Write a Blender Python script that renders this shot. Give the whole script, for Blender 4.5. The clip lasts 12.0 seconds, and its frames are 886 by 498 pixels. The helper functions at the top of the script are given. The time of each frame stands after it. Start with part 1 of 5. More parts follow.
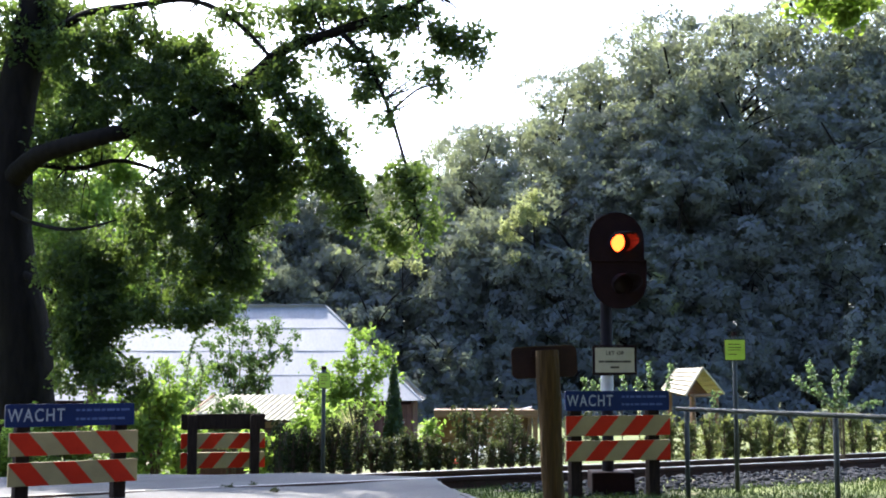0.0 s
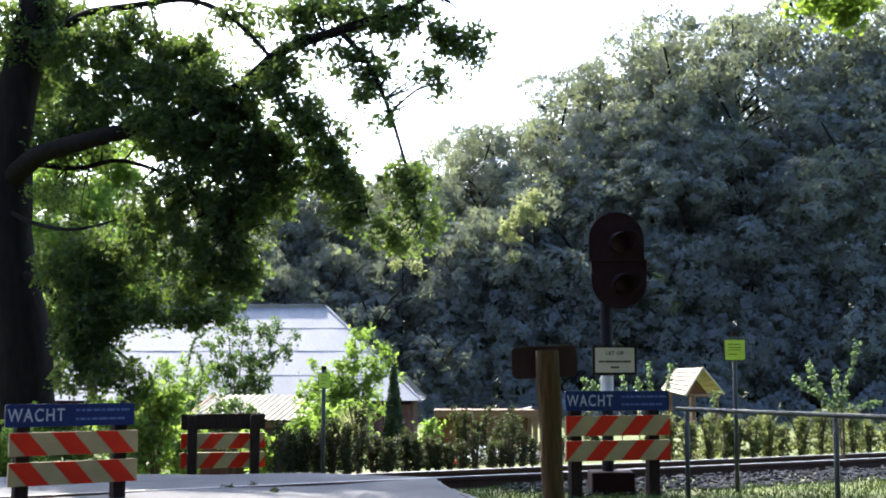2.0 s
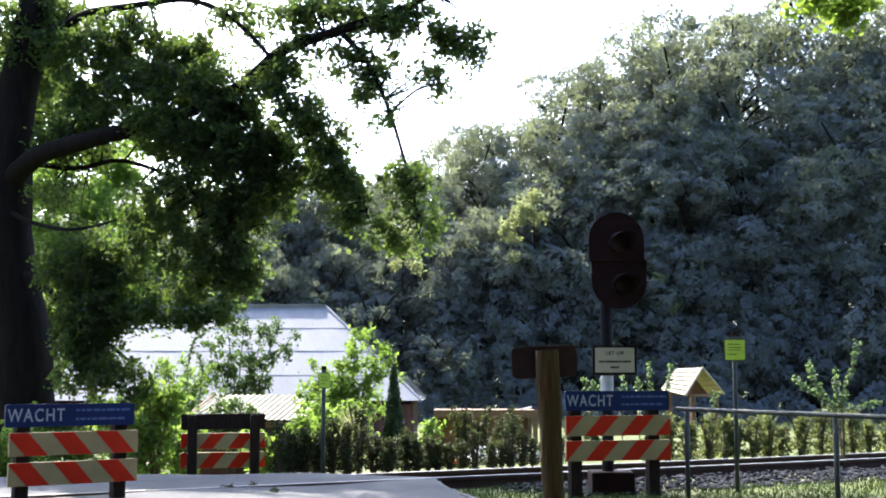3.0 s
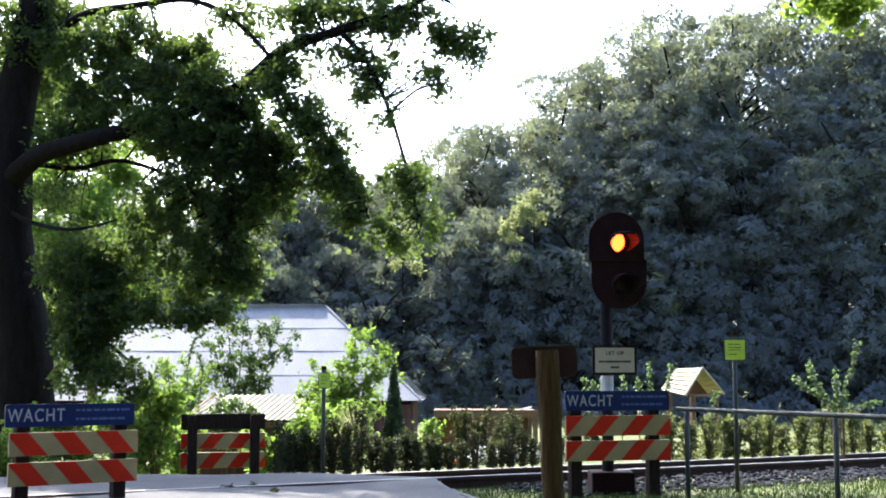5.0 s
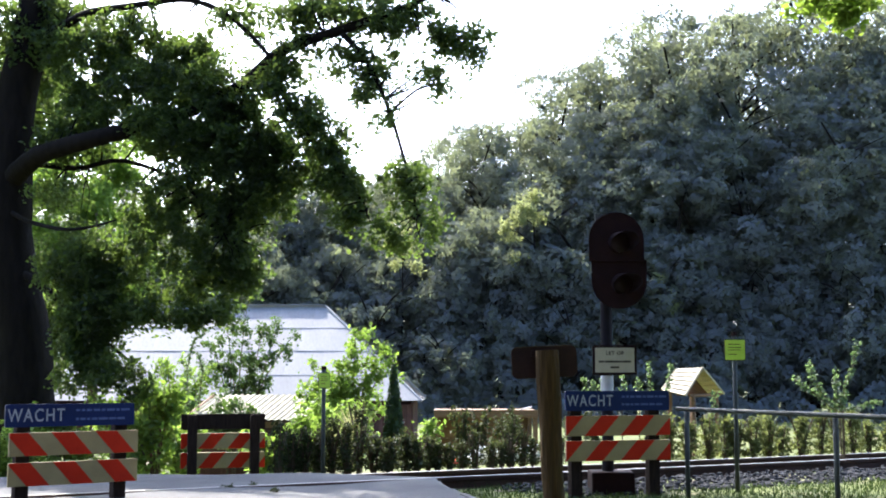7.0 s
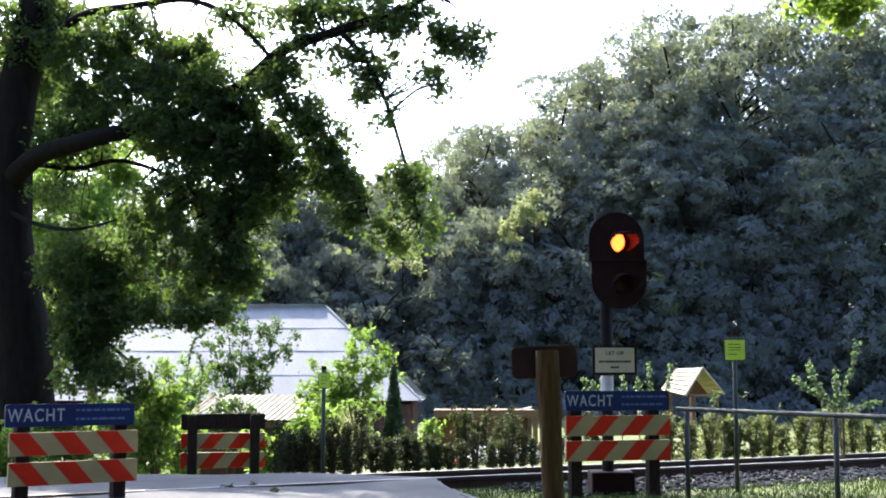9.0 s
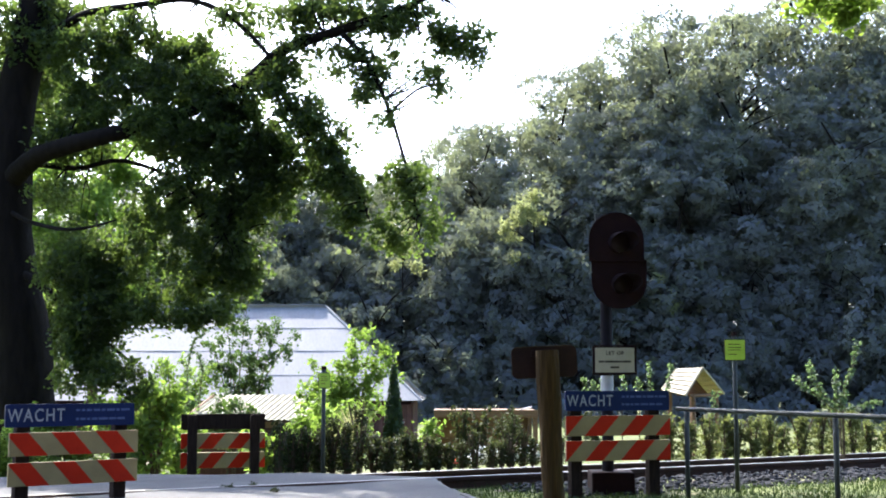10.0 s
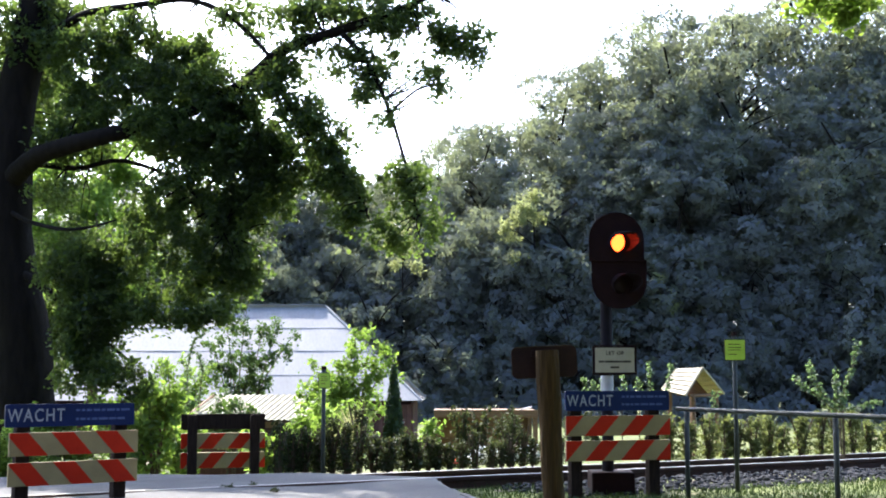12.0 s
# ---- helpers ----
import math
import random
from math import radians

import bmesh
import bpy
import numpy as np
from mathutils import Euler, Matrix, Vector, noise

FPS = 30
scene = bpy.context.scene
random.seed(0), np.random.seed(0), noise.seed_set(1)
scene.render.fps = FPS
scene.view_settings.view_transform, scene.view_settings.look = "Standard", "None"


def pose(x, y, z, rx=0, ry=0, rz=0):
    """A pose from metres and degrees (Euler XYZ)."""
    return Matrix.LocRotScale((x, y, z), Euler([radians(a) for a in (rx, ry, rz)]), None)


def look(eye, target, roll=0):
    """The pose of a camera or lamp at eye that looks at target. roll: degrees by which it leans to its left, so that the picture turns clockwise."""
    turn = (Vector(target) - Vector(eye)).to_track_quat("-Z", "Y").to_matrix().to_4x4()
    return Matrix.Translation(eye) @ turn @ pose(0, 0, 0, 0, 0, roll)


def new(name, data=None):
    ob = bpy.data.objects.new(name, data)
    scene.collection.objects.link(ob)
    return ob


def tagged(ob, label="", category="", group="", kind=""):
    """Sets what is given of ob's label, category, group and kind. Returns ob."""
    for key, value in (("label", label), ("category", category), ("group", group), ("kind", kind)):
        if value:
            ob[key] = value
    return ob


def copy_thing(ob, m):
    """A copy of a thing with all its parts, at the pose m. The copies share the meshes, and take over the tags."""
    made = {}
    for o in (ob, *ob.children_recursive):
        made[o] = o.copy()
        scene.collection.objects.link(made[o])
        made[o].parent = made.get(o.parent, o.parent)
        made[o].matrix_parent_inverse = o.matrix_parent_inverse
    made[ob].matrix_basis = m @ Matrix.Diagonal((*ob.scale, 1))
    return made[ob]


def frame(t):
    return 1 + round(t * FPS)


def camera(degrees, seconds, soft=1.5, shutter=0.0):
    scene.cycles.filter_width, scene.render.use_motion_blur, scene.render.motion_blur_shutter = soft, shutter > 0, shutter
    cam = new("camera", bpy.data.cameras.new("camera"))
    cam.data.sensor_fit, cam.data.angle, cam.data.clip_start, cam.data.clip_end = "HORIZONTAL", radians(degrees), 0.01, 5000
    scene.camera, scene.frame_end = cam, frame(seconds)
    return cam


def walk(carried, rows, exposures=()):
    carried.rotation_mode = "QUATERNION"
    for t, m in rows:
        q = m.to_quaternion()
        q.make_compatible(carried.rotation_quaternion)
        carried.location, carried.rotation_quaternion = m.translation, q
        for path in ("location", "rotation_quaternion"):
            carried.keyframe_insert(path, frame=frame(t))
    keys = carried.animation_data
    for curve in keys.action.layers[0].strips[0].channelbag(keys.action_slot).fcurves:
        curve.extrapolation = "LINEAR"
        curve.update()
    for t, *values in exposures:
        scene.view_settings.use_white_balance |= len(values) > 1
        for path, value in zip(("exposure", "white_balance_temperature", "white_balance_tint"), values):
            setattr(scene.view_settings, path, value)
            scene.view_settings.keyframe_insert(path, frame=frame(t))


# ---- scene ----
cam = camera(40, 12.0, soft=1.9)
EYE = pose(0, 0, 1.2, 95.94, 0, 0)
walk(cam, [(0.0, EYE), (12.0, EYE)], [(0.0, 2.24, 5760, 13), (12.0, 2.24, 5760, 13)])

# ---- light ----
SUN_TURN, SUN_UP = 24.0, 46.0  # degrees to the left of straight ahead, and above the horizon
world = bpy.data.worlds.new("sky")
scene.world = world
world.use_nodes = True
wn = world.node_tree
sky = wn.nodes.new("ShaderNodeTexSky")
sky.sky_type, sky.sun_disc = "NISHITA", False
sky.sun_elevation, sky.sun_rotation = radians(SUN_UP), radians(-SUN_TURN)
sky.air_density, sky.dust_density, sky.ozone_density = 1.0, 4.0, 3.0
wn.links.new(sky.outputs[0], wn.nodes["Background"].inputs[0])
wn.nodes["Background"].inputs[1].default_value = 0.15
sun = new("sun", bpy.data.lights.new("sun", "SUN"))
sun.data.energy, sun.data.angle, sun.data.color = 3.7, radians(0.55), (1.0, 0.91, 0.74)
SUN_WAY = Vector((-math.sin(radians(SUN_TURN)) * math.cos(radians(SUN_UP)),
                  math.cos(radians(SUN_TURN)) * math.cos(radians(SUN_UP)), math.sin(radians(SUN_UP))))
sun.matrix_world = look(SUN_WAY * 60, (0, 0, 0))

# ---- materials ----


def material(name, a, b, rough=0.7, metal=0.0, scale=8.0, bump=0.15, fine=60.0, stain=None, spread=0.25, coord="Object", stretch=(1, 1, 1), piece=0.0, gloss=0.3):
    """A surface between the colours a and b: a coarse and a fine noise, stains, a fine relief."""
    m = bpy.data.materials.new(name)
    m.use_nodes = True
    t = m.node_tree
    n, l = t.nodes, t.links
    bsdf = n["Principled BSDF"]
    bsdf.inputs["Metallic"].default_value = metal
    bsdf.inputs["Specular IOR Level"].default_value = gloss
    co = n.new("ShaderNodeTexCoord")
    mp = n.new("ShaderNodeMapping")
    mp.inputs["Scale"].default_value = stretch
    l.new(co.outputs[coord], mp.inputs[0])
    n1 = n.new("ShaderNodeTexNoise")
    n1.inputs["Scale"].default_value, n1.inputs["Detail"].default_value = scale, 5
    n2 = n.new("ShaderNodeTexNoise")
    n2.inputs["Scale"].default_value, n2.inputs["Detail"].default_value = fine, 4
    l.new(mp.outputs[0], n1.inputs[0])
    l.new(mp.outputs[0], n2.inputs[0])
    add = n.new("ShaderNodeMath")
    add.operation = "MULTIPLY_ADD"
    add.inputs[1].default_value = 0.45
    l.new(n2.outputs[0], add.inputs[0])
    l.new(n1.outputs[0], add.inputs[2])
    ramp = n.new("ShaderNodeValToRGB")
    ramp.color_ramp.elements[0].position, ramp.color_ramp.elements[1].position = 0.72 - spread, 0.72 + spread
    ramp.color_ramp.elements[0].color, ramp.color_ramp.elements[1].color = (*a, 1), (*b, 1)
    l.new(add.outputs[0], ramp.inputs[0])
    colour = ramp.outputs[0]
    if stain:
        n3 = n.new("ShaderNodeTexNoise")
        n3.inputs["Scale"].default_value, n3.inputs["Detail"].default_value = scale * 0.35, 8
        l.new(mp.outputs[0], n3.inputs[0])
        r3 = n.new("ShaderNodeValToRGB")
        r3.color_ramp.elements[0].position, r3.color_ramp.elements[1].position = 0.52, 0.68
        l.new(n3.outputs[0], r3.inputs[0])
        mix = n.new("ShaderNodeMixRGB")
        mix.inputs[2].default_value = (*stain, 1)
        l.new(r3.outputs[0], mix.inputs[0])
        l.new(colour, mix.inputs[1])
        colour = mix.outputs[0]
    if piece:
        info = n.new("ShaderNodeObjectInfo")
        ran = n.new("ShaderNodeMapRange")
        ran.inputs[3].default_value, ran.inputs[4].default_value = 1 - piece, 1 + piece
        l.new(info.outputs["Random"], ran.inputs[0])
        hsv = n.new("ShaderNodeHueSaturation")
        l.new(ran.outputs[0], hsv.inputs["Value"])
        l.new(colour, hsv.inputs["Color"])
        colour = hsv.outputs[0]
    l.new(colour, bsdf.inputs["Base Color"])
    rr = n.new("ShaderNodeMapRange")
    rr.inputs[3].default_value, rr.inputs[4].default_value = max(0.05, rough - 0.15), min(1, rough + 0.15)
    l.new(n1.outputs[0], rr.inputs[0])
    l.new(rr.outputs[0], bsdf.inputs["Roughness"])
    bp = n.new("ShaderNodeBump")
    bp.inputs["Strength"].default_value, bp.inputs["Distance"].default_value = bump, 0.02
    l.new(add.outputs[0], bp.inputs["Height"])
    l.new(bp.outputs[0], bsdf.inputs["Normal"])
    return m


def leaf_material(name, a, b, through_colour, through_part=0.45, rough=0.6, gloss=0.3):
    """Leaves: each one has its own shade between a and b, and lets some light through."""
    m = bpy.data.materials.new(name)
    m.use_nodes = True
    n, l = m.node_tree.nodes, m.node_tree.links
    bsdf = n["Principled BSDF"]
    geo = n.new("ShaderNodeNewGeometry")
    ramp = n.new("ShaderNodeValToRGB")
    ramp.color_ramp.elements[0].color, ramp.color_ramp.elements[1].color = (*a, 1), (*b, 1)
    l.new(geo.outputs["Random Per Island"], ramp.inputs[0])
    co = n.new("ShaderNodeTexCoord")
    big = n.new("ShaderNodeTexNoise")
    big.inputs["Scale"].default_value = 0.6
    l.new(co.outputs["Object"], big.inputs[0])
    ran = n.new("ShaderNodeMapRange")
    ran.inputs[1].default_value, ran.inputs[2].default_value = 0.3, 0.7
    ran.inputs[3].default_value, ran.inputs[4].default_value = 0.75, 1.25
    l.new(big.outputs[0], ran.inputs[0])
    hsv = n.new("ShaderNodeHueSaturation")
    l.new(ran.outputs[0], hsv.inputs["Value"])
    l.new(ramp.outputs[0], hsv.inputs["Color"])
    l.new(hsv.outputs[0], bsdf.inputs["Base Color"])
    bsdf.inputs["Roughness"].default_value = rough
    bsdf.inputs["Specular IOR Level"].default_value = gloss
    tr = n.new("ShaderNodeBsdfTranslucent")
    tr.inputs[0].default_value = (*through_colour, 1)
    mix = n.new("ShaderNodeMixShader")
    mix.inputs[0].default_value = through_part
    l.new(bsdf.outputs[0], mix.inputs[1])
    l.new(tr.outputs[0], mix.inputs[2])
    l.new(mix.outputs[0], n["Material Output"].inputs[0])
    return m


def glow_material(name, colour, strength):
    m = bpy.data.materials.new(name)
    m.use_nodes = True
    bsdf = m.node_tree.nodes["Principled BSDF"]
    bsdf.inputs["Base Color"].default_value = (0.4, 0.02, 0.01, 1)
    bsdf.inputs["Emission Color"].default_value = (*colour, 1)
    bsdf.inputs["Emission Strength"].default_value = strength
    return m


GRASS_SOIL = material("grass_soil", (0.045, 0.066, 0.01), (0.115, 0.135, 0.026), 0.95, scale=2.5, fine=40, bump=0.6, stain=(0.12, 0.1, 0.05))
ASPHALT = material("asphalt", (0.05, 0.05, 0.053), (0.115, 0.113, 0.112), 0.85, scale=1.6, fine=90, bump=0.5, stain=(0.1, 0.095, 0.09))
KERB = material("kerb_concrete", (0.08, 0.078, 0.074), (0.15, 0.145, 0.135), 0.9, scale=6, piece=0.15, gloss=0.2)
STONE = material("ballast_stone", (0.016, 0.017, 0.021), (0.055, 0.055, 0.06), 0.9, scale=14, fine=80, gloss=0.12)
RAIL_SIDE = material("rusty_rail", (0.022, 0.011, 0.008), (0.055, 0.026, 0.018), 0.85, scale=9)
RAIL_TOP = material("worn_rail_head", (0.26, 0.25, 0.24), (0.4, 0.39, 0.38), 0.5, metal=0.5, scale=20)
SLEEPER = material("sleeper_wood", (0.05, 0.035, 0.025), (0.12, 0.09, 0.07), 0.9, scale=5, stretch=(1, 12, 12))
POST_DARK = material("tarred_wood", (0.014, 0.009, 0.0075), (0.038, 0.025, 0.019), 0.9, scale=6, stretch=(10, 10, 1), bump=0.4, gloss=0.08)
POST_WOOD = material("weathered_post_wood", (0.03, 0.018, 0.0065), (0.09, 0.054, 0.016), 0.85, scale=5, stretch=(14, 14, 1), bump=0.6, stain=(0.045, 0.034, 0.012), gloss=0.12)
SIGN_BACK = material("brown_sign_back", (0.016, 0.008, 0.0055), (0.036, 0.018, 0.011), 0.7, scale=4, gloss=0.15)
CREAM = material("cream_reflective_paint", (0.29, 0.222, 0.098), (0.38, 0.3, 0.14), 0.65, scale=5, stain=(0.26, 0.2, 0.1), bump=0.05, gloss=0.2)
RED = material("red_reflective_paint", (0.43, 0.018, 0.003), (0.56, 0.028, 0.006), 0.6, scale=5, bump=0.05, gloss=0.15)
BLUE = material("blue_sign_enamel", (0.006, 0.013, 0.06), (0.01, 0.022, 0.095), 0.5, scale=3, bump=0.03, gloss=0.2)
LETTER = material("pale_lettering", (0.3, 0.31, 0.33), (0.42, 0.43, 0.43), 0.6, scale=10, bump=0.02)
LETTER_DIM = material("faded_lettering", (0.05, 0.08, 0.2), (0.1, 0.14, 0.28), 0.6, scale=30, bump=0.02)
INK = material("dark_ink", (0.02, 0.016, 0.01), (0.05, 0.042, 0.03), 0.7, scale=40, bump=0.02)
PANEL_CREAM = material("cream_sign_face", (0.4, 0.35, 0.23), (0.5, 0.44, 0.31), 0.6, scale=5, bump=0.03)
BLACK_PAINT = material("dull_black_paint", (0.012, 0.005, 0.005), (0.024, 0.0105, 0.0105), 0.8, scale=6, bump=0.08, gloss=0.1)
MAST_PAINT = material("dark_mast_paint", (0.008, 0.0065, 0.0095), (0.018, 0.014, 0.02), 0.7, scale=6, bump=0.08, gloss=0.12)
WHITE_PAINT = material("chalky_white_paint", (0.6, 0.6, 0.6), (0.8, 0.8, 0.8), 0.6, scale=6, stain=(0.5, 0.48, 0.44))
LENS_DARK = material("unlit_dark_glass", (0.012, 0.006, 0.008), (0.022, 0.011, 0.013), 0.5, scale=6, bump=0.03, gloss=0.15)
HOOD_PAINT = material("hood_black_paint", (0.008, 0.004, 0.0048), (0.017, 0.0075, 0.0085), 0.65, scale=8, bump=0.08, gloss=0.15)
LAMP_GLOW = glow_material("red_lamp_glow", (1.0, 0.04, 0.002), 4.4)
GALV = material("galvanised_steel", (0.026, 0.03, 0.026), (0.052, 0.058, 0.05), 0.6, scale=10, bump=0.08, gloss=0.25)
LIME = material("lime_sign_face", (0.5, 0.68, 0.06), (0.6, 0.78, 0.1), 0.6, scale=5, bump=0.03)
ROOF_SHEET = material("pale_fibre_cement", (0.19, 0.185, 0.187), (0.28, 0.274, 0.276), 0.7, scale=0.9, fine=14, stain=(0.15, 0.133, 0.12), stretch=(1, 0.4, 0.4), bump=0.1, piece=0.07)
SHED_SHEET = material("lichened_roof_sheet", (0.2, 0.185, 0.13), (0.33, 0.305, 0.22), 0.75, scale=2.5, stain=(0.15, 0.14, 0.08), piece=0.08)
BARN_BOARD = material("dark_barn_board", (0.05, 0.024, 0.02), (0.12, 0.062, 0.05), 0.85, scale=4, stretch=(12, 12, 1), piece=0.25, gloss=0.15)
PINE = material("fresh_pine_board", (0.13, 0.074, 0.042), (0.22, 0.135, 0.078), 0.7, scale=4, stretch=(1, 10, 10), piece=0.15, gloss=0.15)
PALE_PINE = material("pale_pine_board", (0.34, 0.29, 0.19), (0.47, 0.4, 0.29), 0.7, scale=4, stretch=(1, 10, 10), piece=0.1)
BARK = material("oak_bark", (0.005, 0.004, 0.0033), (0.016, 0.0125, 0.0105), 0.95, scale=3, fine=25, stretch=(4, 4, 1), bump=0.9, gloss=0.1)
TWIG = material("brown_twig_bark", (0.05, 0.035, 0.02), (0.11, 0.08, 0.05), 0.9, scale=6)
# base far darker than a leaf: shade of the crown put into the colour
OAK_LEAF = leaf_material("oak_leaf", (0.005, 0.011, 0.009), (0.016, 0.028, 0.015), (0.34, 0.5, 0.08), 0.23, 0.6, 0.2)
# pale leaf of the hanging bough, its sunlight put into the colour
LIT_LEAF = leaf_material("sunlit_pale_leaf", (0.05, 0.1, 0.015), (0.12, 0.19, 0.03), (0.35, 0.5, 0.06), 0.45)
# bluish grey base: the haze of distance is put into the leaf colour
HAZY_WOOD_LEAF = leaf_material("hazy_wood_leaf", (0.084, 0.094, 0.12), (0.096, 0.107, 0.122), (0.41, 0.46, 0.2), 0.31, 0.85, 0.1)
SHRUB_LEAF = leaf_material("shrub_leaf", (0.03, 0.065, 0.012), (0.1, 0.16, 0.03), (0.29, 0.44, 0.06), 0.44)
# paler, greyer leaf: sunlight and haze are put into its colour
SPRAY_LEAF = leaf_material("sunlit_spray_leaf", (0.08, 0.1, 0.05), (0.12, 0.14, 0.07), (0.42, 0.46, 0.17), 0.4, 0.7, 0.2)
BUSH_LEAF = leaf_material("bush_leaf", (0.016, 0.034, 0.013), (0.05, 0.082, 0.026), (0.16, 0.26, 0.05), 0.3)
SHOOT_LEAF = leaf_material("shoot_leaf", (0.04, 0.068, 0.034), (0.1, 0.14, 0.07), (0.2, 0.3, 0.1), 0.3)
# hedge leaf twice: shade darkened into the first, sun lightened into the second
SHADED_HEDGE_LEAF = leaf_material("shaded_hedge_leaf", (0.012, 0.018, 0.009), (0.04, 0.05, 0.022), (0.15, 0.18, 0.05), 0.16, 0.7, 0.15)
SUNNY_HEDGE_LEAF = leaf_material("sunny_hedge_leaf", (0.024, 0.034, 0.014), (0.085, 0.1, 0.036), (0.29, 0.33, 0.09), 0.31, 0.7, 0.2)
CONIFER_LEAF = leaf_material("conifer_leaf", (0.012, 0.03, 0.012), (0.03, 0.06, 0.02), (0.1, 0.17, 0.04), 0.18)
GRASS_BLADE = leaf_material("grass_blade", (0.012, 0.024, 0.006), (0.034, 0.05, 0.014), (0.08, 0.12, 0.025), 0.25, 0.7, 0.15)
STRAW_BLADE = leaf_material("straw_blade", (0.16, 0.16, 0.07), (0.34, 0.32, 0.17), (0.35, 0.36, 0.15), 0.4)
WHITE_CLUMP = leaf_material("white_clump_leaf", (0.6, 0.6, 0.58), (0.8, 0.8, 0.78), (0.6, 0.6, 0.55), 0.3)
FLOWER_RED = leaf_material("red_petal", (0.6, 0.03, 0.03), (0.75, 0.08, 0.06), (0.6, 0.05, 0.04), 0.3)

# ---- helpers for meshes ----


def link_mesh(name, me, mat, parent=None, label="", smooth=False):
    me.materials.append(mat)
    if smooth:
        me.polygons.foreach_set("use_smooth", [True] * len(me.polygons))
    ob = new(name, me)
    ob.parent = parent
    if label:
        tagged(ob, label)
    return ob


def part(name, bm, mat, parent=None, label="", smooth=False):
    """Links a bmesh as one mesh object under a thing or a part."""
    me = bpy.data.meshes.new(name)
    bm.to_mesh(me)
    bm.free()
    return link_mesh(name, me, mat, parent, label, smooth)


def thing(name, m, label, category, group="", kind=""):
    ob = new(name)
    ob.matrix_world = m
    return tagged(ob, label, category, group, kind)


def box(size, at=(0, 0, 0), bevel=0.0, turn=None, bm=None):
    """A box of that size, centred at that point, with rounded edges."""
    out = bm or bmesh.new()
    b = bmesh.new()
    bmesh.ops.create_cube(b, size=1)
    bmesh.ops.scale(b, vec=size, verts=b.verts)
    if bevel:
        bmesh.ops.bevel(b, geom=b.edges[:], offset=bevel, segments=2, affect="EDGES", profile=0.5)
    m = Matrix.Translation(at) @ (turn.to_4x4() if turn else Matrix.Identity(4))
    b.transform(m)
    if not bm:
        out.free()
        return b
    me = bpy.data.meshes.new("tmp")
    b.to_mesh(me)
    out.from_mesh(me)
    bpy.data.meshes.remove(me)
    b.free()
    return out


def prism(outline, y0, y1):
    """A plate with that outline in x and z, from y0 to y1."""
    b = bmesh.new()
    face = b.faces.new([b.verts.new((x, y0, z)) for x, z in outline])
    r = bmesh.ops.extrude_face_region(b, geom=[face])
    bmesh.ops.translate(b, vec=(0, y1 - y0, 0), verts=[v for v in r["geom"] if isinstance(v, bmesh.types.BMVert)])
    bmesh.ops.recalc_face_normals(b, faces=b.faces)
    return b


def rounded(w, h, r, x=0.0, z=0.0, steps=5):
    pts = []
    for cx, cz, a in ((w / 2 - r, h / 2 - r, 0), (-w / 2 + r, h / 2 - r, 90), (-w / 2 + r, -h / 2 + r, 180), (w / 2 - r, -h / 2 + r, 270)):
        for i in range(steps + 1):
            q = radians(a + 90 * i / steps)
            pts.append((x + cx + r * math.cos(q), z + cz + r * math.sin(q)))
    return pts


def tube(points, radii, sides=8, bm=None, wobble=0.0, rng=None):
    """A closed tapering tube along points."""
    b = bm or bmesh.new()
    pts = [Vector(p) for p in points]
    rings = []
    for i, p in enumerate(pts):
        d = (pts[min(i + 1, len(pts) - 1)] - pts[max(i - 1, 0)]).normalized()
        side = d.cross(Vector((0.31, 0.83, 0.46))).normalized()
        up = d.cross(side)
        ring = []
        for k in range(sides):
            q = math.tau * k / sides
            r = radii[i] * (1 + (rng.uniform(-wobble, wobble) if rng else 0))
            ring.append(b.verts.new(p + r * (math.cos(q) * side + math.sin(q) * up)))
        rings.append(ring)
    for r0, r1 in zip(rings, rings[1:]):
        for k in range(sides):
            b.faces.new((r0[k], r0[(k + 1) % sides], r1[(k + 1) % sides], r1[k]))
    b.faces.new(rings[0][::-1])
    b.faces.new(rings[-1])
    return b


def smooth_path(points, radii, steps=4):
    """A rounder path through the same points."""
    p = [Vector(q) for q in points]
    out, wide = [], []
    for i in range(len(p) - 1):
        a, b, c, d = p[max(i - 1, 0)], p[i], p[i + 1], p[min(i + 2, len(p) - 1)]
        for k in range(steps):
            t = k / steps
            out.append(0.5 * (2 * b + (c - a) * t + (2 * a - 5 * b + 4 * c - d) * t * t + (3 * b - a - 3 * c + d) * t ** 3))
            wide.append(radii[i] + (radii[i + 1] - radii[i]) * t)
    return out + [p[-1]], wide + [radii[-1]]


